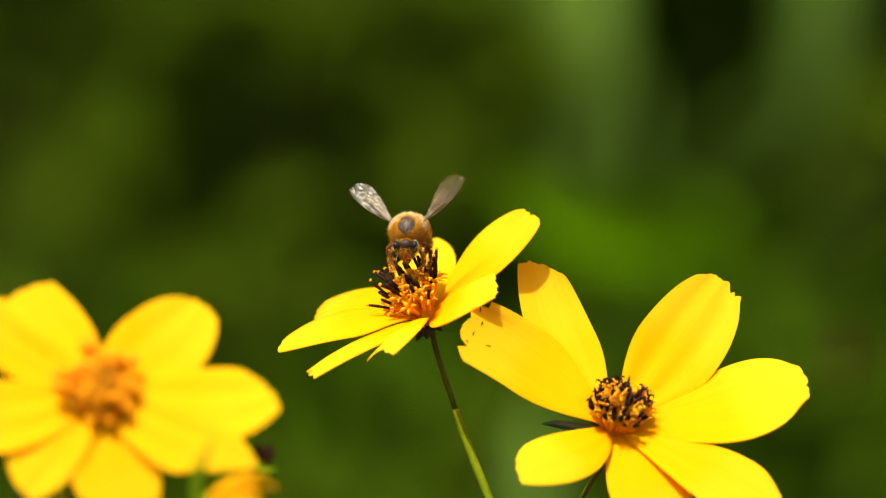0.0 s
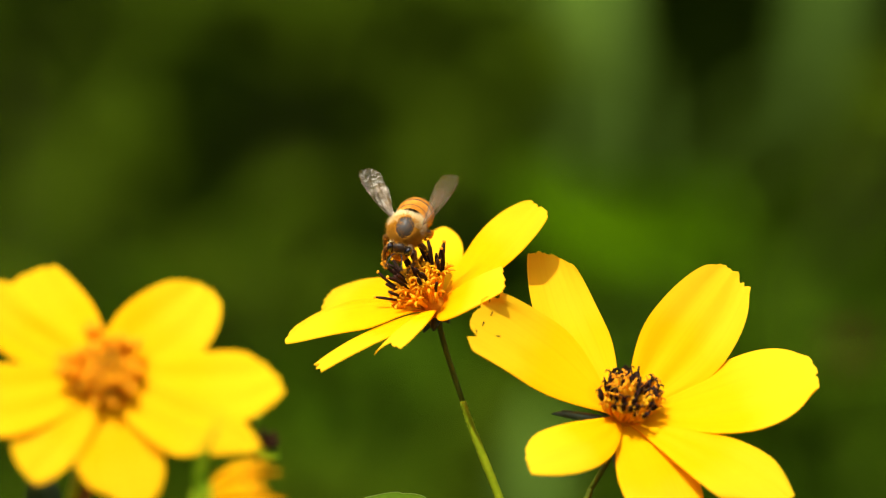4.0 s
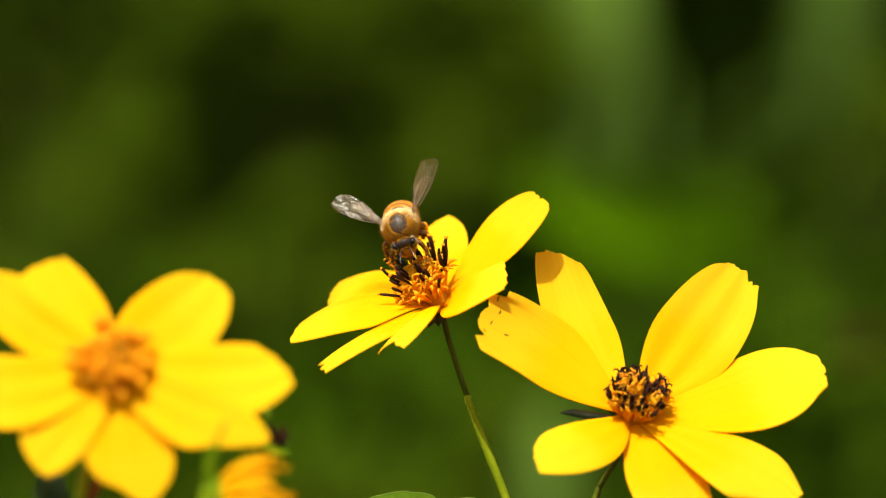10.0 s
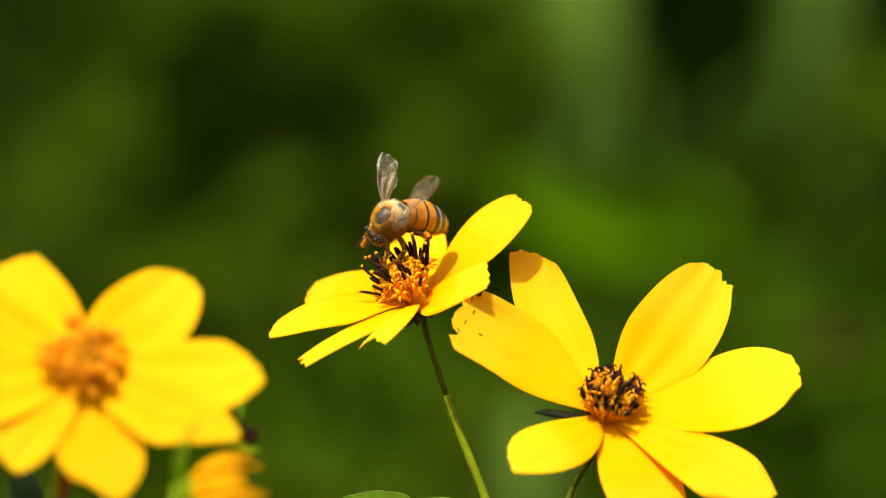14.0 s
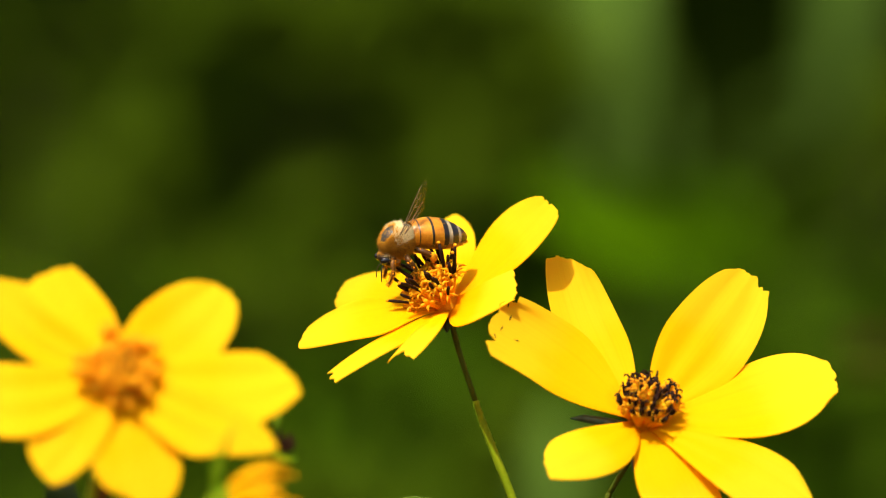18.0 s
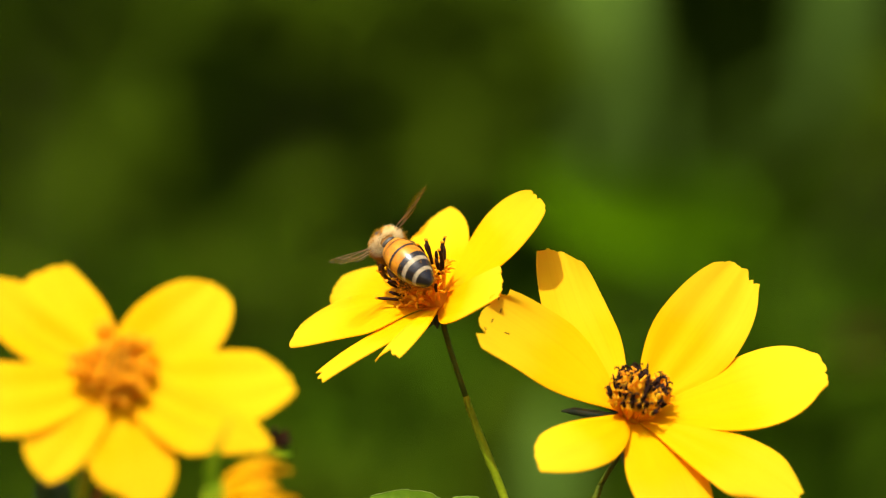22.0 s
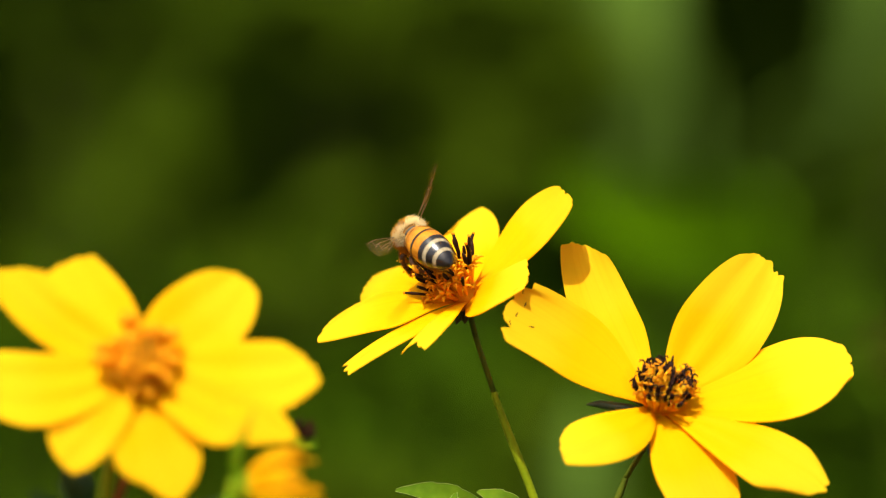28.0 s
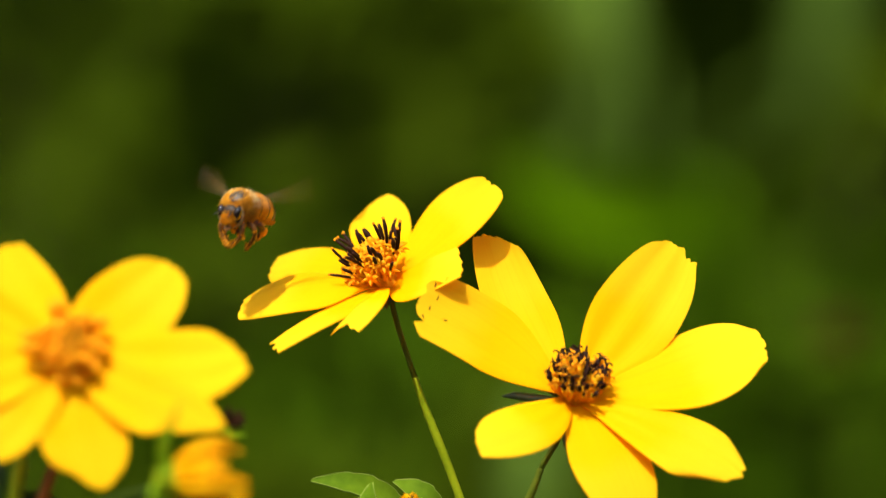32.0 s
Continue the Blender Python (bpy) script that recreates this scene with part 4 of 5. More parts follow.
ball(bm, Vector((0, -1.55, 1.25)) * MM, (1.05 * MM, 0.55 * MM, 0.55 * MM), None, 0, 16, 10)
part("hind_back_plate", bm, BACK, thorax, "small dark plate behind the back")
bm = bmesh.new()
bald = lambda n: n.dot(crest) > 0.70 + 0.08 * noise.noise(n * 2.6) + 0.26 * abs(n.x) or (n.y < -0.45 and n.z > 0.45 and abs(n.x) < 0.4)
fur(bm, rnd, 5600, on_ball((0, 0, 0), (2.15, 2.25, 2.05), lambda n: not bald(n) and n.z < 0.3 + 0.4 * n.y), 0.50, 0)
# paler hairs on the upper rear paint the sunlight on the tawny fur
fur(bm, rnd, 3600, on_ball((0, 0, 0), (2.15, 2.25, 2.05), lambda n: not bald(n) and n.z > 0.15 and n.y < 0.35), 0.58, 1)
fur(bm, rnd, 2600, on_ball((0, 0, 0), (2.15, 2.25, 2.05), lambda n: not bald(n) and n.z > -0.1 and n.y > 0.0), 0.58, 0)
fur(bm, rnd, 500, on_ball((0, 0, 0), (2.2, 2.3, 2.1), lambda n: not bald(n) and n.z < 0.3), 0.9, 0)
fur(bm, rnd, 450, on_ball((0, 0, 0), (2.2, 2.3, 2.1), lambda n: not bald(n) and n.z > 0.2 and n.y < 0.4), 0.8, 1)
fur(bm, rnd, 420, on_ball((0, 0, 0), (2.3, 2.4, 2.25), lambda n: 0.66 < n.dot(crest) < 0.84), 0.48, 0)
fur(bm, rnd, 120, on_ball((0, 0, 0), (2.3, 2.45, 2.3), lambda n: n.dot(crest) > 0.76), 0.5, 0)
part("fur", bm, [FUR, PALE_FUR], thorax, "tawny fur, painted sunlit cream on top")["kind"] = "stuff"

# head: wedge-shaped, hanging down, dark above, with two big eyes
bm = bmesh.new()
ball(bm, Vector((0, 0, 0)), (1.75 * MM, 0.98 * MM, 1.60 * MM), pose(0, 0, 0, -18, 0, 0), 0, 20, 14, 0.05)
ball(bm, Vector((0, 0.35, -1.35)) * MM, (0.75 * MM, 0.55 * MM, 0.7 * MM), None, 0, 14, 9)
head = part("head", bm, HEAD, bee, "dark head with a pollen-dusted face")
head.location = Vector((0, 2.75, -1.10)) * MM
head.scale = (0.87, 0.87, 0.87)
for s in (-1, 1):
    bm = bmesh.new()
    ball(bm, Vector((s * 1.30, 0.36, 0.34)) * MM, (0.58 * MM, 0.78 * MM, 1.15 * MM), pose(0, 0, 0, -18, s * 12, 0), 0, 20, 14)
    part("eye", bm, EYE, head, "large glossy black eye")
    bm = bmesh.new()
    pts = [(s * 0.35, 0.9, -0.1), (s * 0.75, 1.75, 0.45), (s * 1.05, 2.8, 0.15), (s * 1.2, 3.7, -0.3)]
    tube(bm, [p * MM for p in bezier(pts, 14)], [0.09 * MM] * 14 + [0.06 * MM], 6)
    part("antenna", bm, BLACK, head, "thin dark antenna")
    bm = bmesh.new()
    tube(bm, [p * MM for p in bezier([(s * 0.4, 0.5, -1.7), (s * 0.35, 0.7, -2.1), (s * 0.05, 0.75, -2.4)], 6)], [0.22 * MM, 0.2 * MM, 0.18 * MM, 0.16 * MM, 0.14 * MM, 0.1 * MM, 0.05 * MM], 6)
    part("mandible", bm, LEG, head)
bm = bmesh.new()
tube(bm, [p * MM for p in bezier([(0, 0.5, -1.8), (0, 0.75, -2.6), (0, 0.5, -3.4)], 8)], [0.16 * MM * (1 - i / 12) for i in range(9)], 6)
part("tongue", bm, LEG, head)
bm = bmesh.new()
fur(bm, rnd, 700, on_ball((0, 0.05, -0.1), (1.5, 1.0, 1.5), lambda n: abs(n.x) < 0.75 and n.y > 0.1 and n.z < 0.40), 0.42, 0)
fur(bm, rnd, 900, on_ball((0, 0.1, -0.4), (1.35, 1.05, 1.35), lambda n: abs(n.x) < 0.75 and n.y > 0.0 and n.z < 0.35), 0.35, 1)
fur(bm, rnd, 700, on_ball((0, -0.1, -0.1), (1.75, 1.0, 1.6), lambda n: n.y < 0.1 and n.z < 0.75), 0.5, 2)
fur(bm, rnd, 220, on_ball((0, 0, 0), (1.6, 0.95, 1.5), lambda n: n.z > 0.35 and abs(n.x) < 0.6), 0.3, 0)
part("face_fur", bm, [FUR, POLLEN, PALE_FUR], head, "pollen-dusted face fur, cream behind the head")["kind"] = "stuff"

# abdomen: overlapping plates on a soft body, which bends at the waist
WAIST = Vector((0, -1.6, 0.2))
abdomen_axis = lambda s: Vector((0, -1.8 - 8.1 * s, 0.3 - 0.25 * s - 0.9 * s * s)) - WAIST
abdomen_radius = lambda s: 2.38 * (math.sin(math.pi * min(1, 0.20 + 0.80 * s)) ** 0.58 if s < 0.999 else 0.02)


def abdomen_skin(bm, s0, s1, steps, grow, flare, arc=(0, 24), split=1.0):
    """Rings of the abdomen from s0 to s1 with their hind share past split in the second material; arc picks the facets round it."""
    rings = []
    for i in range(steps + 1):
        f = i / steps
        q = s0 + (s1 - s0) * f
        r, c = max(0.02, abdomen_radius(q)) + grow + flare * f, abdomen_axis(q)
        rings.append([bm.verts.new((c + Vector((r * math.cos(k * math.pi / 12), 0, r * 0.90 * math.sin(k * math.pi / 12)))) * MM) for k in range(arc[0], arc[1] + 1)])
    for i in range(steps):
        for k in range(arc[1] - arc[0]):
            bm.faces.new((rings[i][k], rings[i][k + 1], rings[i + 1][k + 1], rings[i + 1][k])).material_index = 0 if (i + 0.5) / steps < split else 1
    return rings


bm = bmesh.new()
abdomen_skin(bm, 0.0, 1.0, 20, -0.04, 0.0)
bmesh.ops.remove_doubles(bm, verts=bm.verts, dist=1e-7)
abdomen = part("abdomen", bm, AMBER, bee, "plump banded abdomen, amber below")
abdomen.location = WAIST * MM
BANDS = [(0.0, 0.10, AMBER, 0.85), (0.09, 0.33, AMBER, 0.83), (0.32, 0.59, AMBER, 0.66), (0.58, 0.78, CREAM, 0.40), (0.77, 0.93, CREAM, 0.42), (0.92, 1.0, BLACK, 0.5)]
for k, (s0, s1, front, share) in enumerate(BANDS):
    bm = bmesh.new()
    abdomen_skin(bm, s0, s1, 12, 0.0, 0.07 if k < 5 else 0.0, (-3, 15), share)
    part("abdomen_plate", bm, [front, BLACK], abdomen, "amber plate with a black hind edge" if k < 3 else "cream and black banded plate")
bm = bmesh.new()


def grows(r):
    q, a = r.uniform(0.02, 0.9), r.uniform(0, 6.283)
    rad = abdomen_radius(q) + 0.05
    return abdomen_axis(q) + Vector((rad * math.cos(a), 0, rad * 0.90 * math.sin(a))), Vector((math.cos(a), -1.4, math.sin(a)))


def fringe(r):
    q, a = r.uniform(0.05, 0.95), r.choice((r.uniform(-0.9, -0.45), r.uniform(-2.7, -2.25)))
    rad = abdomen_radius(q)
    return abdomen_axis(q) + Vector((rad * math.cos(a), 0, rad * 0.90 * math.sin(a))), Vector((math.cos(a), -0.9, math.sin(a)))


fur(bm, rnd, 160, grows, 0.2, 0)
fur(bm, rnd, 900, fringe, 0.5, 0)
part("down", bm, [FUR, PALE_FUR], abdomen, "fine pale down and tawny fringe")["kind"] = "stuff"

# wings
FORE = [[(0, 0.05), (2.8, 0.62), (5.4, 0.75), (7.2, 0.45)], [(0, 0), (2.5, 0.1), (4.2, 0.15), (6.2, -0.5)], [(0.5, -0.1), (2.6, -0.7), (4.8, -0.9)], [(4.2, 0.15), (4.6, -0.9)], [(5.5, 0.7), (5.4, -0.25)]]
HIND = [[(0, 0.05), (2.6, 0.3), (4.9, 0.2)], [(0, 0), (2.2, -0.35), (4.0, -0.6)], [(2.4, 0.25), (2.2, -0.35)]]
wings = []
for s in (-1, 1):
    wings.append((s, 0, wing_part("forewing", s, (8.0, 0.85, 2.0), FORE, bee, 0.7 if s < 0 else 0.12)))
    wings.append((s, 1, wing_part("hindwing", s, (5.2, 0.5, 1.05), HIND, bee)))

# legs, in the bee's space; each turns about its hip
legs = []
for s in (-1, 1):
    for k, (hip, pts, rr, pol) in enumerate([
        ((1.0, 1.3, -1.5), [(0, 0, 0), (1.1, 0.9, -0.4), (1.6, 1.3, -1.8), (1.3, 2.0, -3.0), (1.2, 2.5, -3.6)], (0.34, 0.32, 0.26, 0.16, 0.08), None),
        ((1.2, 0.1, -1.6), [(0, 0, 0), (1.7, 0.1, -0.2), (2.2, -0.1, -1.9), (2.0, 0.3, -3.4), (2.0, 0.7, -4.2)], (0.36, 0.34, 0.28, 0.16, 0.08), None),
        ((1.1, -1.3, -1.5), [(0, 0, 0), (1.3, -1.0, -0.3), (1.6, -2.3, -1.7), (1.3, -2.6, -3.0), (1.2, -3.0, -3.9)], (0.38, 0.40, 0.46, 0.26, 0.08), (1.6, -2.0, -1.3))]):
        ob = part("leg", leg_mesh([(s * a * 0.85, b * 0.9, c * 0.85) for a, b, c in pts], rr, (s * pol[0], pol[1], pol[2]) if pol else None), [LEG, LEG_FUR, POLLEN], bee, "hind leg with an orange pollen basket" if pol else "hairy brown leg")
        legs.append((s, k, Vector((s * hip[0], hip[1], hip[2])) * MM, ob))


# ---- what moves ----
# seconds, shift right and up of the middle head (mm), its lean to the right, nod and turn (degrees)
SWAY_MIDDLE = [
    (0, 0.96, -0.4, -0.5, -6.3, -1.3), (0.5, 0.97, -0.42, 0.2, -6.1, -1.6), (1, 1.07, -0.39, 0.3, -6.3, -1.3), (1.5, 1.23, -0.42, 1.3, -6.4, -0.8),
    (2, 0.77, -0.59, 0, -4.9, -2.1), (2.5, 0.77, -0.58, 0.1, -4.9, -2.3), (3, 1.21, -0.57, 1.3, -5.9, -2), (3.5, 0.92, -0.71, 0.5, -5.5, -1.1),
    (5.5, 0.44, -0.02, -1, -3.4, -2.4), (6, 0.4, -0.02, -1.3, -2.7, -2.5), (6.5, 0.27, -0.03, -1.6, -2.4, -2.1), (7, 0.52, 0, -1.2, -3.4, -2.6),
    (7.5, 0.38, 0.24, -0.9, -3, -2.4), (8, 0.15, 0.08, -1.3, -2.3, -1.8), (8.5, 0.28, -0.01, -1.6, -2.7, -3.5), (9, 0.14, -0.14, -2.1, -3, -3.6),
    (9.5, 0.6, -0.02, -1.1, -3.9, -2.4), (10, 0.1, 0.03, -1.6, -2.6, -2.5), (10.5, 0.37, -0.02, -1.7, -3, -2.6), (11, 0.12, 0.02, -1.9, -1.9, -2.1),
    (11.5, -0.22, 0.12, -2.4, -0.4, -1.9), (12, -0.08, 0.16, -2.1, -0.3, -3), (12.5, 0.04, -0.11, -1.9, -1.1, -1.6), (13, 0.53, -0.25, -0.9, -3.2, -3.1),
    (13.5, 0.56, -0.14, -0.7, -3.9, -0.9), (14, 0.85, -0.01, -0.1, -4.2, -0.7), (14.5, 0.1, 0.07, -0.8, -2, -2.6), (16.5, 0.22, -0.19, -1, -1.1, -2.3),
    (17, 0.23, -0.2, -0.4, -0.5, -3), (17.5, -0.23, -0.09, -1.1, -0.1, -3), (18, -0.17, 0.08, -1.4, 0.6, -1.7), (18.5, 0.05, -0.06, -1, 0.9, -2.7),
    (19, -0.29, -0.19, -1.5, 1.3, -3.7), (19.5, 0.02, -0.11, -1.4, 0.9, -3), (20, -0.2, -0.16, -1.8, 1.6, -3.8), (20.5, -0.07, -0.26, -1.7, 1, -3.9),
    (21, 0, -0.53, -2, 1.5, -4.5), (21.5, -0.09, -0.44, -2.2, 1.6, -5.2), (22, -0.18, -0.36, -2.5, 1.9, -4.9), (22.5, -0.27, -0.25, -2.6, 2.6, -5.8),
    (23, -0.17, -0.32, -2.2, 2.2, -5.2), (23.5, -0.07, -0.32, -2.2, 2, -5.9), (24, -0.12, -0.51, -2.4, 1.8, -6.4), (24.5, -0.08, -0.5, -2.5, 1.6, -6.4),
    (25, 0.05, -0.55, -2.4, 1.4, -6.5), (25.5, -0.1, -0.64, -2.2, 1.5, -6.2), (27.5, 0.12, -0.71, -2.5, 0.3, -6.1), (28, 0.16, -0.74, -2.5, -0.2, -6.2),
    (28.5, 0.18, -0.65, -2.2, -0.3, -5.8), (29, -0.06, -0.62, -2.1, 0.7, -6.1), (29.5, 0.07, -0.7, -1.7, 1.4, -5.8), (30, 0.95, -0.72, -0.6, 3, -1.4),
    (30.5, 1.98, 0.18, 3.9, -0.7, -0.2), (31, 1.09, 0.27, 1.8, 0.4, 0.3), (31.5, 0.62, -0.1, 1, 0, 2.1), (32, 0.81, -0.12, 0.6, -0.8, 3.3),
]
# seconds, lean of the right head (degrees)
LEAN_RIGHT = [
    (0, 0), (27.5, 0), (28, -0.5), (28.5, -0.5), (29, -0.5), (29.5, -0.2), (30, -0.7), (30.5, -1.5),
    (31, -2.5), (31.5, -1.2), (32, -2),
]
# seconds, shift right and up of the left flower (mm)
SWAY_LEFT = [
    (0, 0, -0), (0.5, -1.01, 0.56), (1, -1.8, 0.11), (1.5, -0.57, 0.34), (2, -0.12, 0.84), (2.5, -0.39, 0.72),
    (3, -0.73, 0.33), (3.5, -0.79, 0.73), (5.5, -0.9, 1.07), (6, -0.68, 1.8), (6.5, 0.11, 1.34), (7, -0.23, 0.5),
    (7.5, -1.58, 1.29), (8, -1.13, 1.86), (8.5, 0.33, 1.01), (9, 0.11, 0.67), (9.5, -0.45, 1.23), (10, -0.62, 1.74),
    (10.5, 0.45, 1.07), (11, -0.23, 1.01), (11.5, -0.85, 1.35), (12, -1.01, 1.57), (12.5, -1.07, 1.18), (13, 0.11, 0.56),
    (13.5, -0.23, 0.96), (14, -0.96, 2.13), (14.5, -1.02, 1.63), (16.5, -0.79, 0.9), (17, -0.51, 0.67), (17.5, -0.96, 1.29),
    (18, -1.07, 1.35), (18.5, -0.79, 0.67), (19, -0.68, 0.56), (19.5, -0.46, 0.78), (20, -1.24, 1.23), (20.5, -0.46, 0.79),
    (21, -0.51, 0.56), (21.5, -0.84, 0.78), (22, -0.39, 0.62), (22.5, -0.68, 0.5), (23, -1.29, 0.89), (23.5, -1.01, 0.96),
    (24, -0.56, 0.67), (24.5, -0.35, 0.67), (25, -0.73, 0.73), (25.5, -1.24, 1.01), (27.5, -0.85, 0.95), (28, -0.34, 0.67),
    (28.5, -0.46, 0.79), (29, -1.01, 1.12), (29.5, -1.01, 0.96), (30, -0.51, 0.79), (30.5, -3.83, 2.02), (31, -3.04, 2.25),
    (31.5, 0.45, 1.07), (32, 1.86, 1.07),
]
# seconds, place of the thorax (mm, z over the lens axis), forward direction, upward hint, bend of the abdomen at the waist (degrees)
BEE_WAY = [
    (0, -4.79, 4.5, 2.35, -0.13, -0.92, -0.37, -0.06, -0.37, 0.93, 29), (1, -6.03, 4.5, 2.26, -0.47, -0.75, -0.46, -0.08, -0.49, 0.87, 31),
    (2, -6.59, 4.5, 1.75, -0.42, -0.7, -0.58, -0.02, -0.63, 0.77, 33), (3, -6.05, 4.5, 1.73, -0.39, -0.65, -0.65, 0.13, -0.74, 0.66, 31),
    (6, -7.28, 4.5, 0.32, 0.07, -0.83, -0.55, -0.16, -0.55, 0.82, 10), (7, -6.74, 4.5, 1.96, 0.27, -0.75, -0.6, -0.16, -0.65, 0.74, 34),
    (8, -7.07, 4.5, 1.72, 0.41, -0.84, -0.36, -0.53, -0.54, 0.65, 27), (9, -7.51, 4.5, 1.33, 0.49, -0.8, -0.34, -0.55, -0.59, 0.59, 33),
    (10, -8.29, 4.5, 1.52, 0.09, -0.82, -0.57, -0.3, -0.57, 0.77, 27), (11, -8.28, 4.5, 0.63, -0.06, -0.76, -0.64, 0.03, -0.65, 0.76, 20),
    (12, -7.76, 4.5, 0.42, -0.11, -0.59, -0.8, -0.18, -0.78, 0.6, 32), (13, -6.99, 4.5, 1.27, -0.66, -0.47, -0.58, -0.14, -0.68, 0.72, 26),
    (14, -6.02, 4.5, 2.45, -0.87, -0.25, -0.42, -0.12, -0.71, 0.69, 36), (16.5, -9.2, 4.5, 0.64, -0.92, -0.21, -0.34, -0.23, -0.4, 0.88, 16.68),
    (17, -9.5, 4.5, 0.48, -0.92, -0.21, -0.33, -0.24, -0.37, 0.9, 15), (18, -10.1, 4.5, 0.41, -0.89, -0.22, -0.41, -0.3, -0.39, 0.87, 20),
    (19, -10.4, 4.5, -0.04, -0.89, -0.23, -0.4, -0.28, -0.42, 0.87, 23), (20, -10.4, 4.5, -0.33, -0.9, -0.26, -0.36, -0.24, -0.4, 0.88, 16),
    (21, -9.8, 4.5, -1.22, -0.72, 0.67, 0.15, -0.26, -0.47, 0.84, 6), (22, -10.13, 4.5, -1.28, -0.42, 0.86, 0.29, -0.52, -0.49, 0.7, 19),
    (23, -10.47, 4.5, -1.11, -0.52, 0.73, 0.44, -0.37, -0.66, 0.66, 17), (24, -10.24, 4.5, -1.38, -0.38, 0.86, 0.35, -0.49, -0.5, 0.71, 10),
    (25, -10.3, 4.5, -1.83, -0.36, 0.86, 0.37, -0.48, -0.51, 0.71, 13), (27.5, -10.5, 4.5, -1.06, -0.42, 0.87, 0.25, -0.51, -0.46, 0.73, 10.45),
    (28, -10.54, 4.5, -0.92, -0.43, 0.87, 0.23, -0.52, -0.45, 0.73, 10), (29, -10.56, 4.5, -0.85, -0.35, 0.94, 0.03, -0.62, -0.26, 0.74, 23),
    (29.5, -8.21, 4, 0.61, -0.48, 0.29, 0.83, 0.04, -0.93, 0.36, -30), (30, -3.07, 2, 2.64, -0.47, -0.24, 0.85, 0.57, -0.82, 0.08, 1),
    (30.3, -1.69, 1, 6.91, -0.7, -0.25, 0.67, 0.64, -0.64, 0.43, -19), (30.5, 2.3, 0, 10.39, -0.87, -0.04, 0.49, 0.45, -0.47, 0.76, -13),
    (30.8, 1.6, 0, 15.37, -0.86, -0.36, 0.28, 0.4, -0.15, 0.9, -27), (31, -1.49, -1, 13.5, -0.8, -0.56, 0.14, 0.3, -0.2, 0.95, -12),
    (31.2, -7.37, -1, 10.56, -0.83, -0.53, 0.15, 0.21, -0.07, 0.97, 3), (31.4, -13.03, -1, 7.99, -0.72, -0.68, 0.02, 0.1, -0.08, 0.99, 1),
    (31.6, -16.23, -1, 5.07, -0.56, -0.82, 0.02, 0.1, -0.08, 0.99, 1), (31.8, -19.05, -1, 3.21, -0.42, -0.9, 0.03, 0.1, -0.08, 0.99, 0),
    (32, -22.43, -1, 1.56, -0.36, -0.93, 0.05, 0.1, -0.08, 0.99, 0),
]
# seconds, how far the head tucks down (degrees)
HEAD_WAY = [(0, 8), (3, 8), (9, 4), (12, 10), (14, 24), (17, 44), (20, 44), (21, 20), (29, 10), (30, 0), (32, 0)]
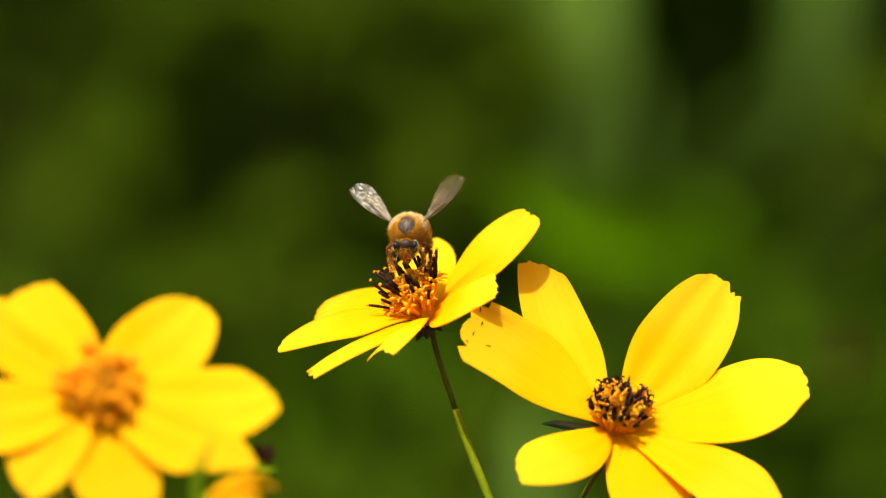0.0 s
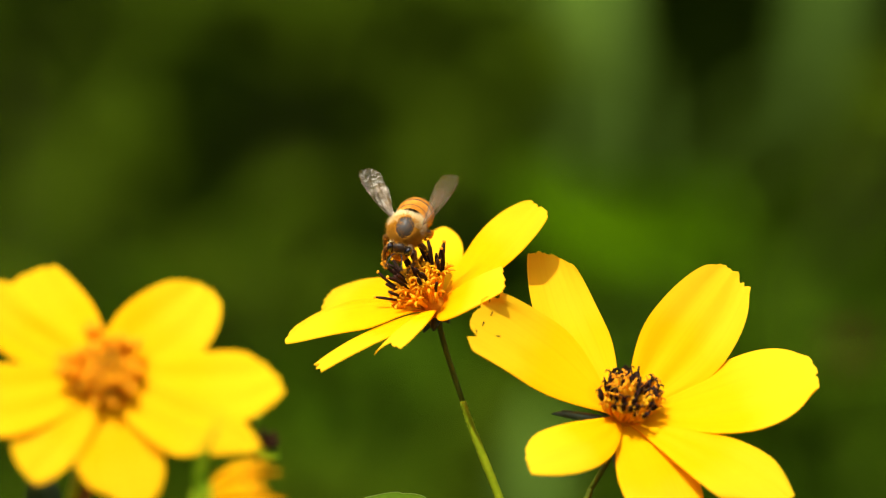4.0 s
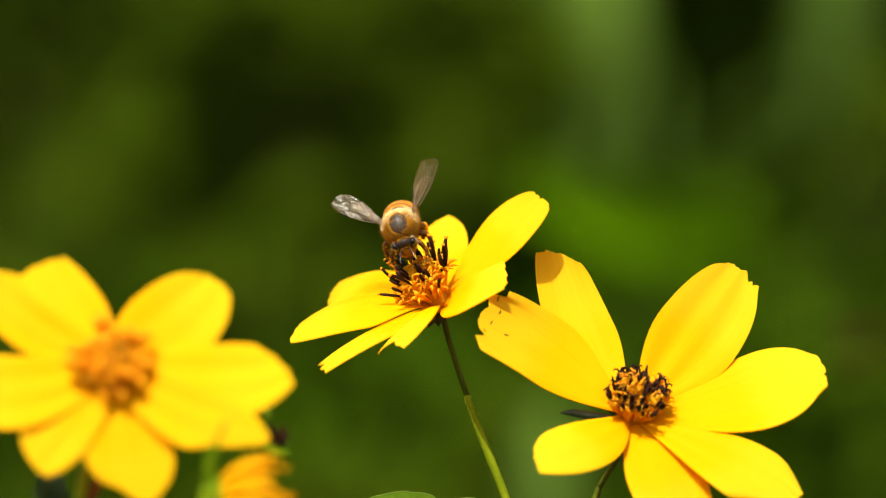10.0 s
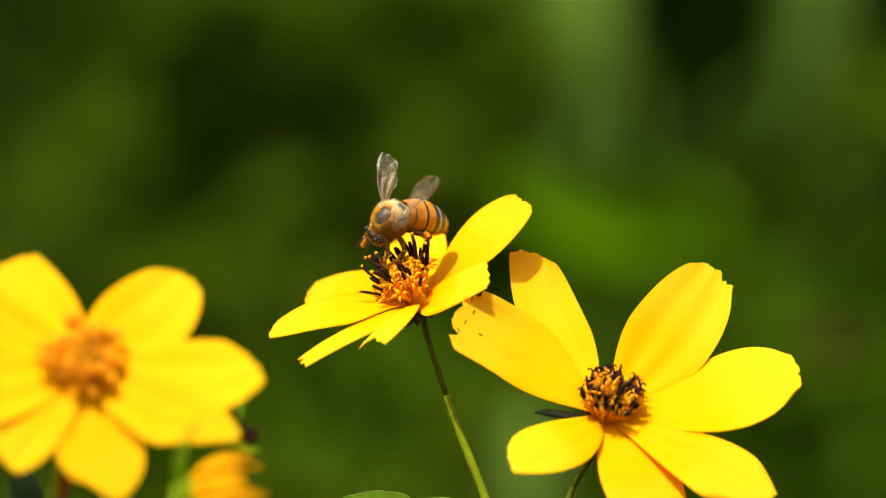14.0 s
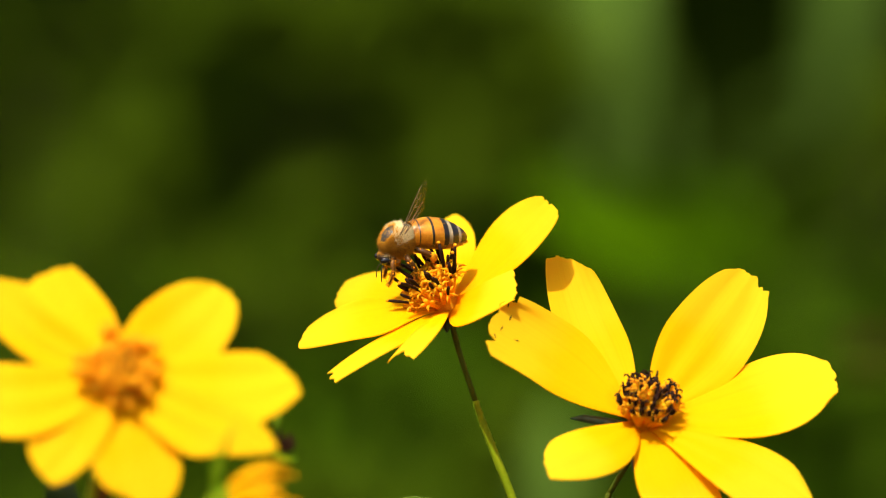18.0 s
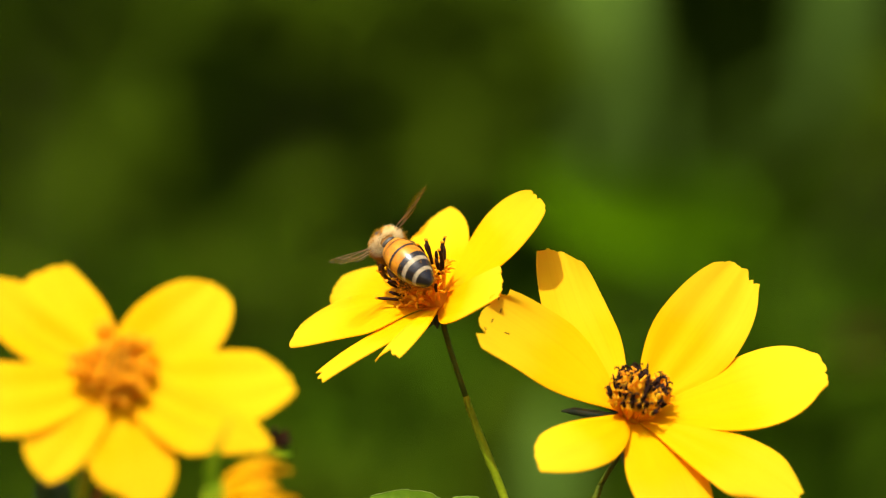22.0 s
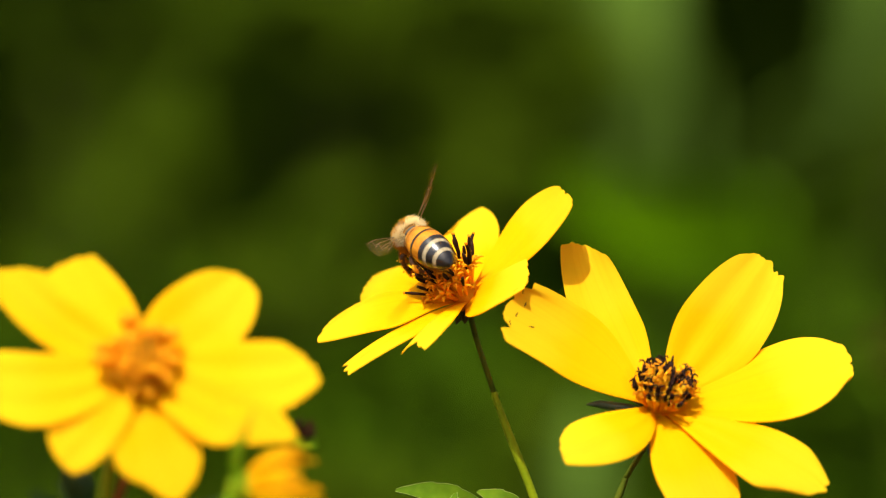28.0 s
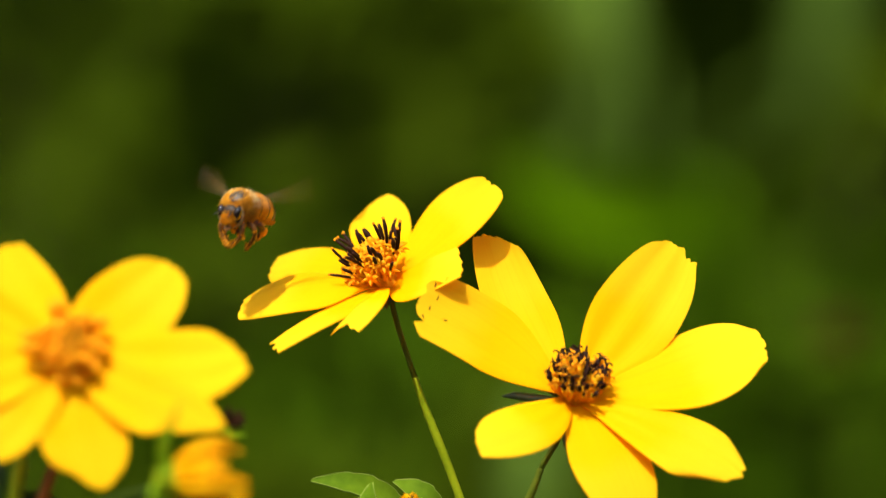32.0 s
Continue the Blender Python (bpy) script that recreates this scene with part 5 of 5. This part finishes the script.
# seconds; in the bee's space, the way and the leading edge of the left wing, then of the right wing, while it feeds
WING_WAY = [
    (0, -0.66, -0.43, 0.62, -0.75, 0.36, -0.55, 0.73, -0.58, 0.36, 0.67, 0.51, -0.54), (1, -0.46, -0.72, 0.53, -0.84, 0.16, -0.52, 0.72, -0.6, 0.35, 0.67, 0.72, -0.17),
    (2, -0.35, -0.77, 0.54, -0.93, 0.19, -0.32, 0.65, -0.74, 0.13, 0.76, 0.65, -0.09), (3, -0.31, -0.79, 0.52, -0.95, 0.28, -0.15, 0.72, -0.69, 0.09, 0.69, 0.69, -0.2),
    (6, -0.59, -0.52, 0.62, -0.8, 0.49, -0.34, 0.68, -0.51, 0.52, 0.73, 0.57, -0.39), (7, -0.71, -0.47, 0.52, -0.67, 0.68, -0.31, 0.69, -0.63, 0.36, 0.72, 0.57, -0.4),
    (8, -0.63, -0.58, 0.52, -0.77, 0.55, -0.32, 0.7, -0.49, 0.52, 0.71, 0.52, -0.47), (9, -0.66, -0.62, 0.43, -0.75, 0.59, -0.3, 0.61, -0.58, 0.55, 0.79, 0.48, -0.38),
    (10, -0.63, -0.56, 0.54, -0.78, 0.48, -0.41, 0.73, -0.64, 0.24, 0.68, 0.61, -0.41), (11, -0.44, -0.64, 0.62, -0.88, 0.44, -0.18, 0.67, -0.71, 0.21, 0.73, 0.59, -0.35),
    (12, -0.49, -0.79, 0.36, -0.87, 0.43, -0.25, 0.67, -0.55, 0.49, 0.66, 0.75, -0.07), (13, -0.27, -0.92, 0.3, -0.88, 0.11, -0.45, 0.66, -0.71, 0.24, 0.65, 0.7, 0.3),
    (14, 0.15, -0.93, 0.34, -0.88, -0.28, -0.37, 0.86, -0.5, 0.1, 0.45, 0.83, 0.32), (17, 0.14, -0.76, 0.64, -0.6, 0.44, 0.66, 0.78, -0.5, -0.4, 0.5, 0.8, 0.1),
    (18, 0.11, -0.81, 0.58, -0.58, 0.42, 0.7, 0.75, -0.5, -0.45, 0.5, 0.8, 0), (19, 0.13, -0.8, 0.58, -0.56, 0.43, 0.71, 0.75, -0.52, -0.4, 0.55, 0.78, -0.1),
    (20, 0.11, -0.77, 0.62, -0.56, 0.47, 0.69, 0.75, -0.55, -0.2, 0.6, 0.72, -0.2), (21, -0.97, -0.03, 0.22, -0.01, 1, 0.07, 0.64, -0.5, 0.58, 0.76, 0.47, -0.45),
    (22, -0.8, -0.4, 0.45, -0.34, 0.92, 0.22, 0.76, -0.51, 0.39, 0.65, 0.6, -0.47), (23, -0.83, -0.29, 0.48, -0.34, 0.94, -0.01, 0.7, -0.43, 0.57, 0.71, 0.47, -0.53),
    (24, -0.78, -0.44, 0.44, -0.4, 0.9, 0.19, 0.72, -0.52, 0.47, 0.7, 0.58, -0.42), (25, -0.77, -0.46, 0.44, -0.43, 0.88, 0.18, 0.72, -0.49, 0.5, 0.69, 0.6, -0.41),
    (28, -0.67, -0.6, 0.44, -0.01, 0.6, 0.8, 0.8, -0.23, 0.55, 0.5, 0.76, -0.42), (29, -0.7, -0.64, 0.32, 0.04, 0.41, 0.91, 0.84, -0.44, 0.32, 0.53, 0.79, -0.31),
    (29.5, -0.57, -0.35, 0.74, -0.82, 0.25, -0.52, 0.77, -0.31, 0.56, 0.59, 0.02, -0.81),
]


def facing(at, forward, upward):
    y = Vector(forward).normalized()
    z = Vector(upward)
    z = (z - y * z.dot(y)).normalized()
    x = y.cross(z)
    return Matrix(((x.x, y.x, z.x, at[0]), (x.y, y.y, z.y, at[1]), (x.z, y.z, z.z, at[2]), (0, 0, 0, 1)))


def wing_pose(side, hind, way, lead):
    """A wing's pose in the bee's space: its length along way, its leading edge towards lead; the hind wing folds a little behind."""
    root = Vector((side * 2.0, -0.65 * hind, 1.4 - 0.1 * hind)) * MM
    way = Vector(way).normalized()
    lead = Vector(lead)
    way = (way - 0.10 * hind * lead).normalized()
    lead = (lead - way * lead.dot(way)).normalized()
    x = way * side
    z = x.cross(lead)
    return Matrix(((x.x, lead.x, z.x, root.x), (x.y, lead.y, z.y, root.y), (x.z, lead.z, z.z, root.z), (0, 0, 0, 1)))


FLIGHT = 29.9


def motions():
    foot = middle_flower.location.copy()
    tall = MIDDLE_AT.z
    walk(middle_flower, [(t, Matrix.Translation(foot + Vector((0, 0, z * MM))) @ Matrix.Rotation(x * MM / tall, 4, "Y")) for t, x, z, lean, nod, turn in SWAY_MIDDLE])
    rest = middle_head.location.copy()
    walk(middle_head, [(t, Matrix.Translation(rest) @ Matrix.Rotation(radians(lean), 4, "Y") @ pose(0, 0, 0, nod) @ pose(0, 0, 0, 0, 0, turn)) for t, x, z, lean, nod, turn in SWAY_MIDDLE])
    rest_right = right_head.location.copy()
    walk(right_head, [(t, Matrix.Translation(rest_right) @ Matrix.Rotation(radians(lean), 4, "Y")) for t, lean in LEAN_RIGHT])
    foot_left = left_flower.location.copy()
    walk(left_flower, [(t, Matrix.Translation(foot_left + Vector((0, 0, z * MM))) @ Matrix.Rotation(x * MM / LEFT_AT.z, 4, "Y")) for t, x, z in SWAY_LEFT])
    for beside in (left_bud, left_seed):
        base = beside.location.copy()
        walk(beside, [(t, Matrix.Translation(base + Vector((0, 0, z * MM * 0.5))) @ Matrix.Rotation(x * MM / LEFT_AT.z, 4, "Y")) for t, x, z in SWAY_LEFT])
    walk(bee, [(t, facing((x * MM, y * MM, AXIS + z * MM), (fx, fy, fz), (ux, uy, uz))) for t, x, y, z, fx, fy, fz, ux, uy, uz, bent in BEE_WAY])
    walk(abdomen, [(row[0], Matrix.Translation(WAIST * MM) @ pose(0, 0, 0, row[10])) for row in BEE_WAY])
    neck = Vector((0, 1.9, -0.5)) * MM
    walk(head, [(t, Matrix.Translation(neck) @ pose(0, 0, 0, -tuck) @ Matrix.Translation(Vector((0, 0.85, -0.6)) * MM)) for t, tuck in HEAD_WAY])
    # wings: held up and out while it feeds, beating from the take-off on, highest and lowest on every second tick
    for side, hind, ob in wings:
        k = 1 if side < 0 else 7
        rows = [(row[0], wing_pose(side, hind, row[k:k + 3], row[k + 3:k + 6])) for row in WING_WAY]
        tick = frame(FLIGHT) + frame(FLIGHT) % 2
        k = 0
        while tick <= frame(32.0) + 1:
            rows.append(((tick - 1) / FPS, wing_pose(side, hind, (side * 0.60, -0.52, 0.60) if k % 2 else (side * 0.60, -0.42, -0.68), (side * 0.6, 0.8, 0.1) if k % 2 else (side * 0.5, 0.85, -0.1))))
            tick, k = tick + 2, k + 1
        walk(ob, rows)
    # legs: stepping a little on the florets, hanging together in flight
    for side, k, hip, ob in legs:
        rows = []
        for i in range(0, 60):
            t = i * 0.5
            if t > 29.5:
                break
            swing = 9 * math.sin(t * 2.3 + k * 2.1 + side)
            rows.append((t, Matrix.Translation(hip) @ pose(0, 0, 0, swing, side * (5 + 6 * math.sin(t * 1.7 + k)), 4 * math.sin(t + k))))
        tuck = (-100, -118, -78)[k]
        rows.append((30.3, Matrix.Translation(hip) @ pose(0, 0, 0, tuck * 0.5, side * 18, 0)))
        rows.append((31.0, Matrix.Translation(hip) @ pose(0, 0, 0, tuck, side * 40, 0)))
        rows.append((31.5, Matrix.Translation(hip) @ pose(0, 0, 0, tuck * 0.6, side * 34, 0)))
        rows.append((32.0, Matrix.Translation(hip) @ pose(0, 0, 0, tuck * 0.25, side * 28, 0)))
        walk(ob, rows)


motions()
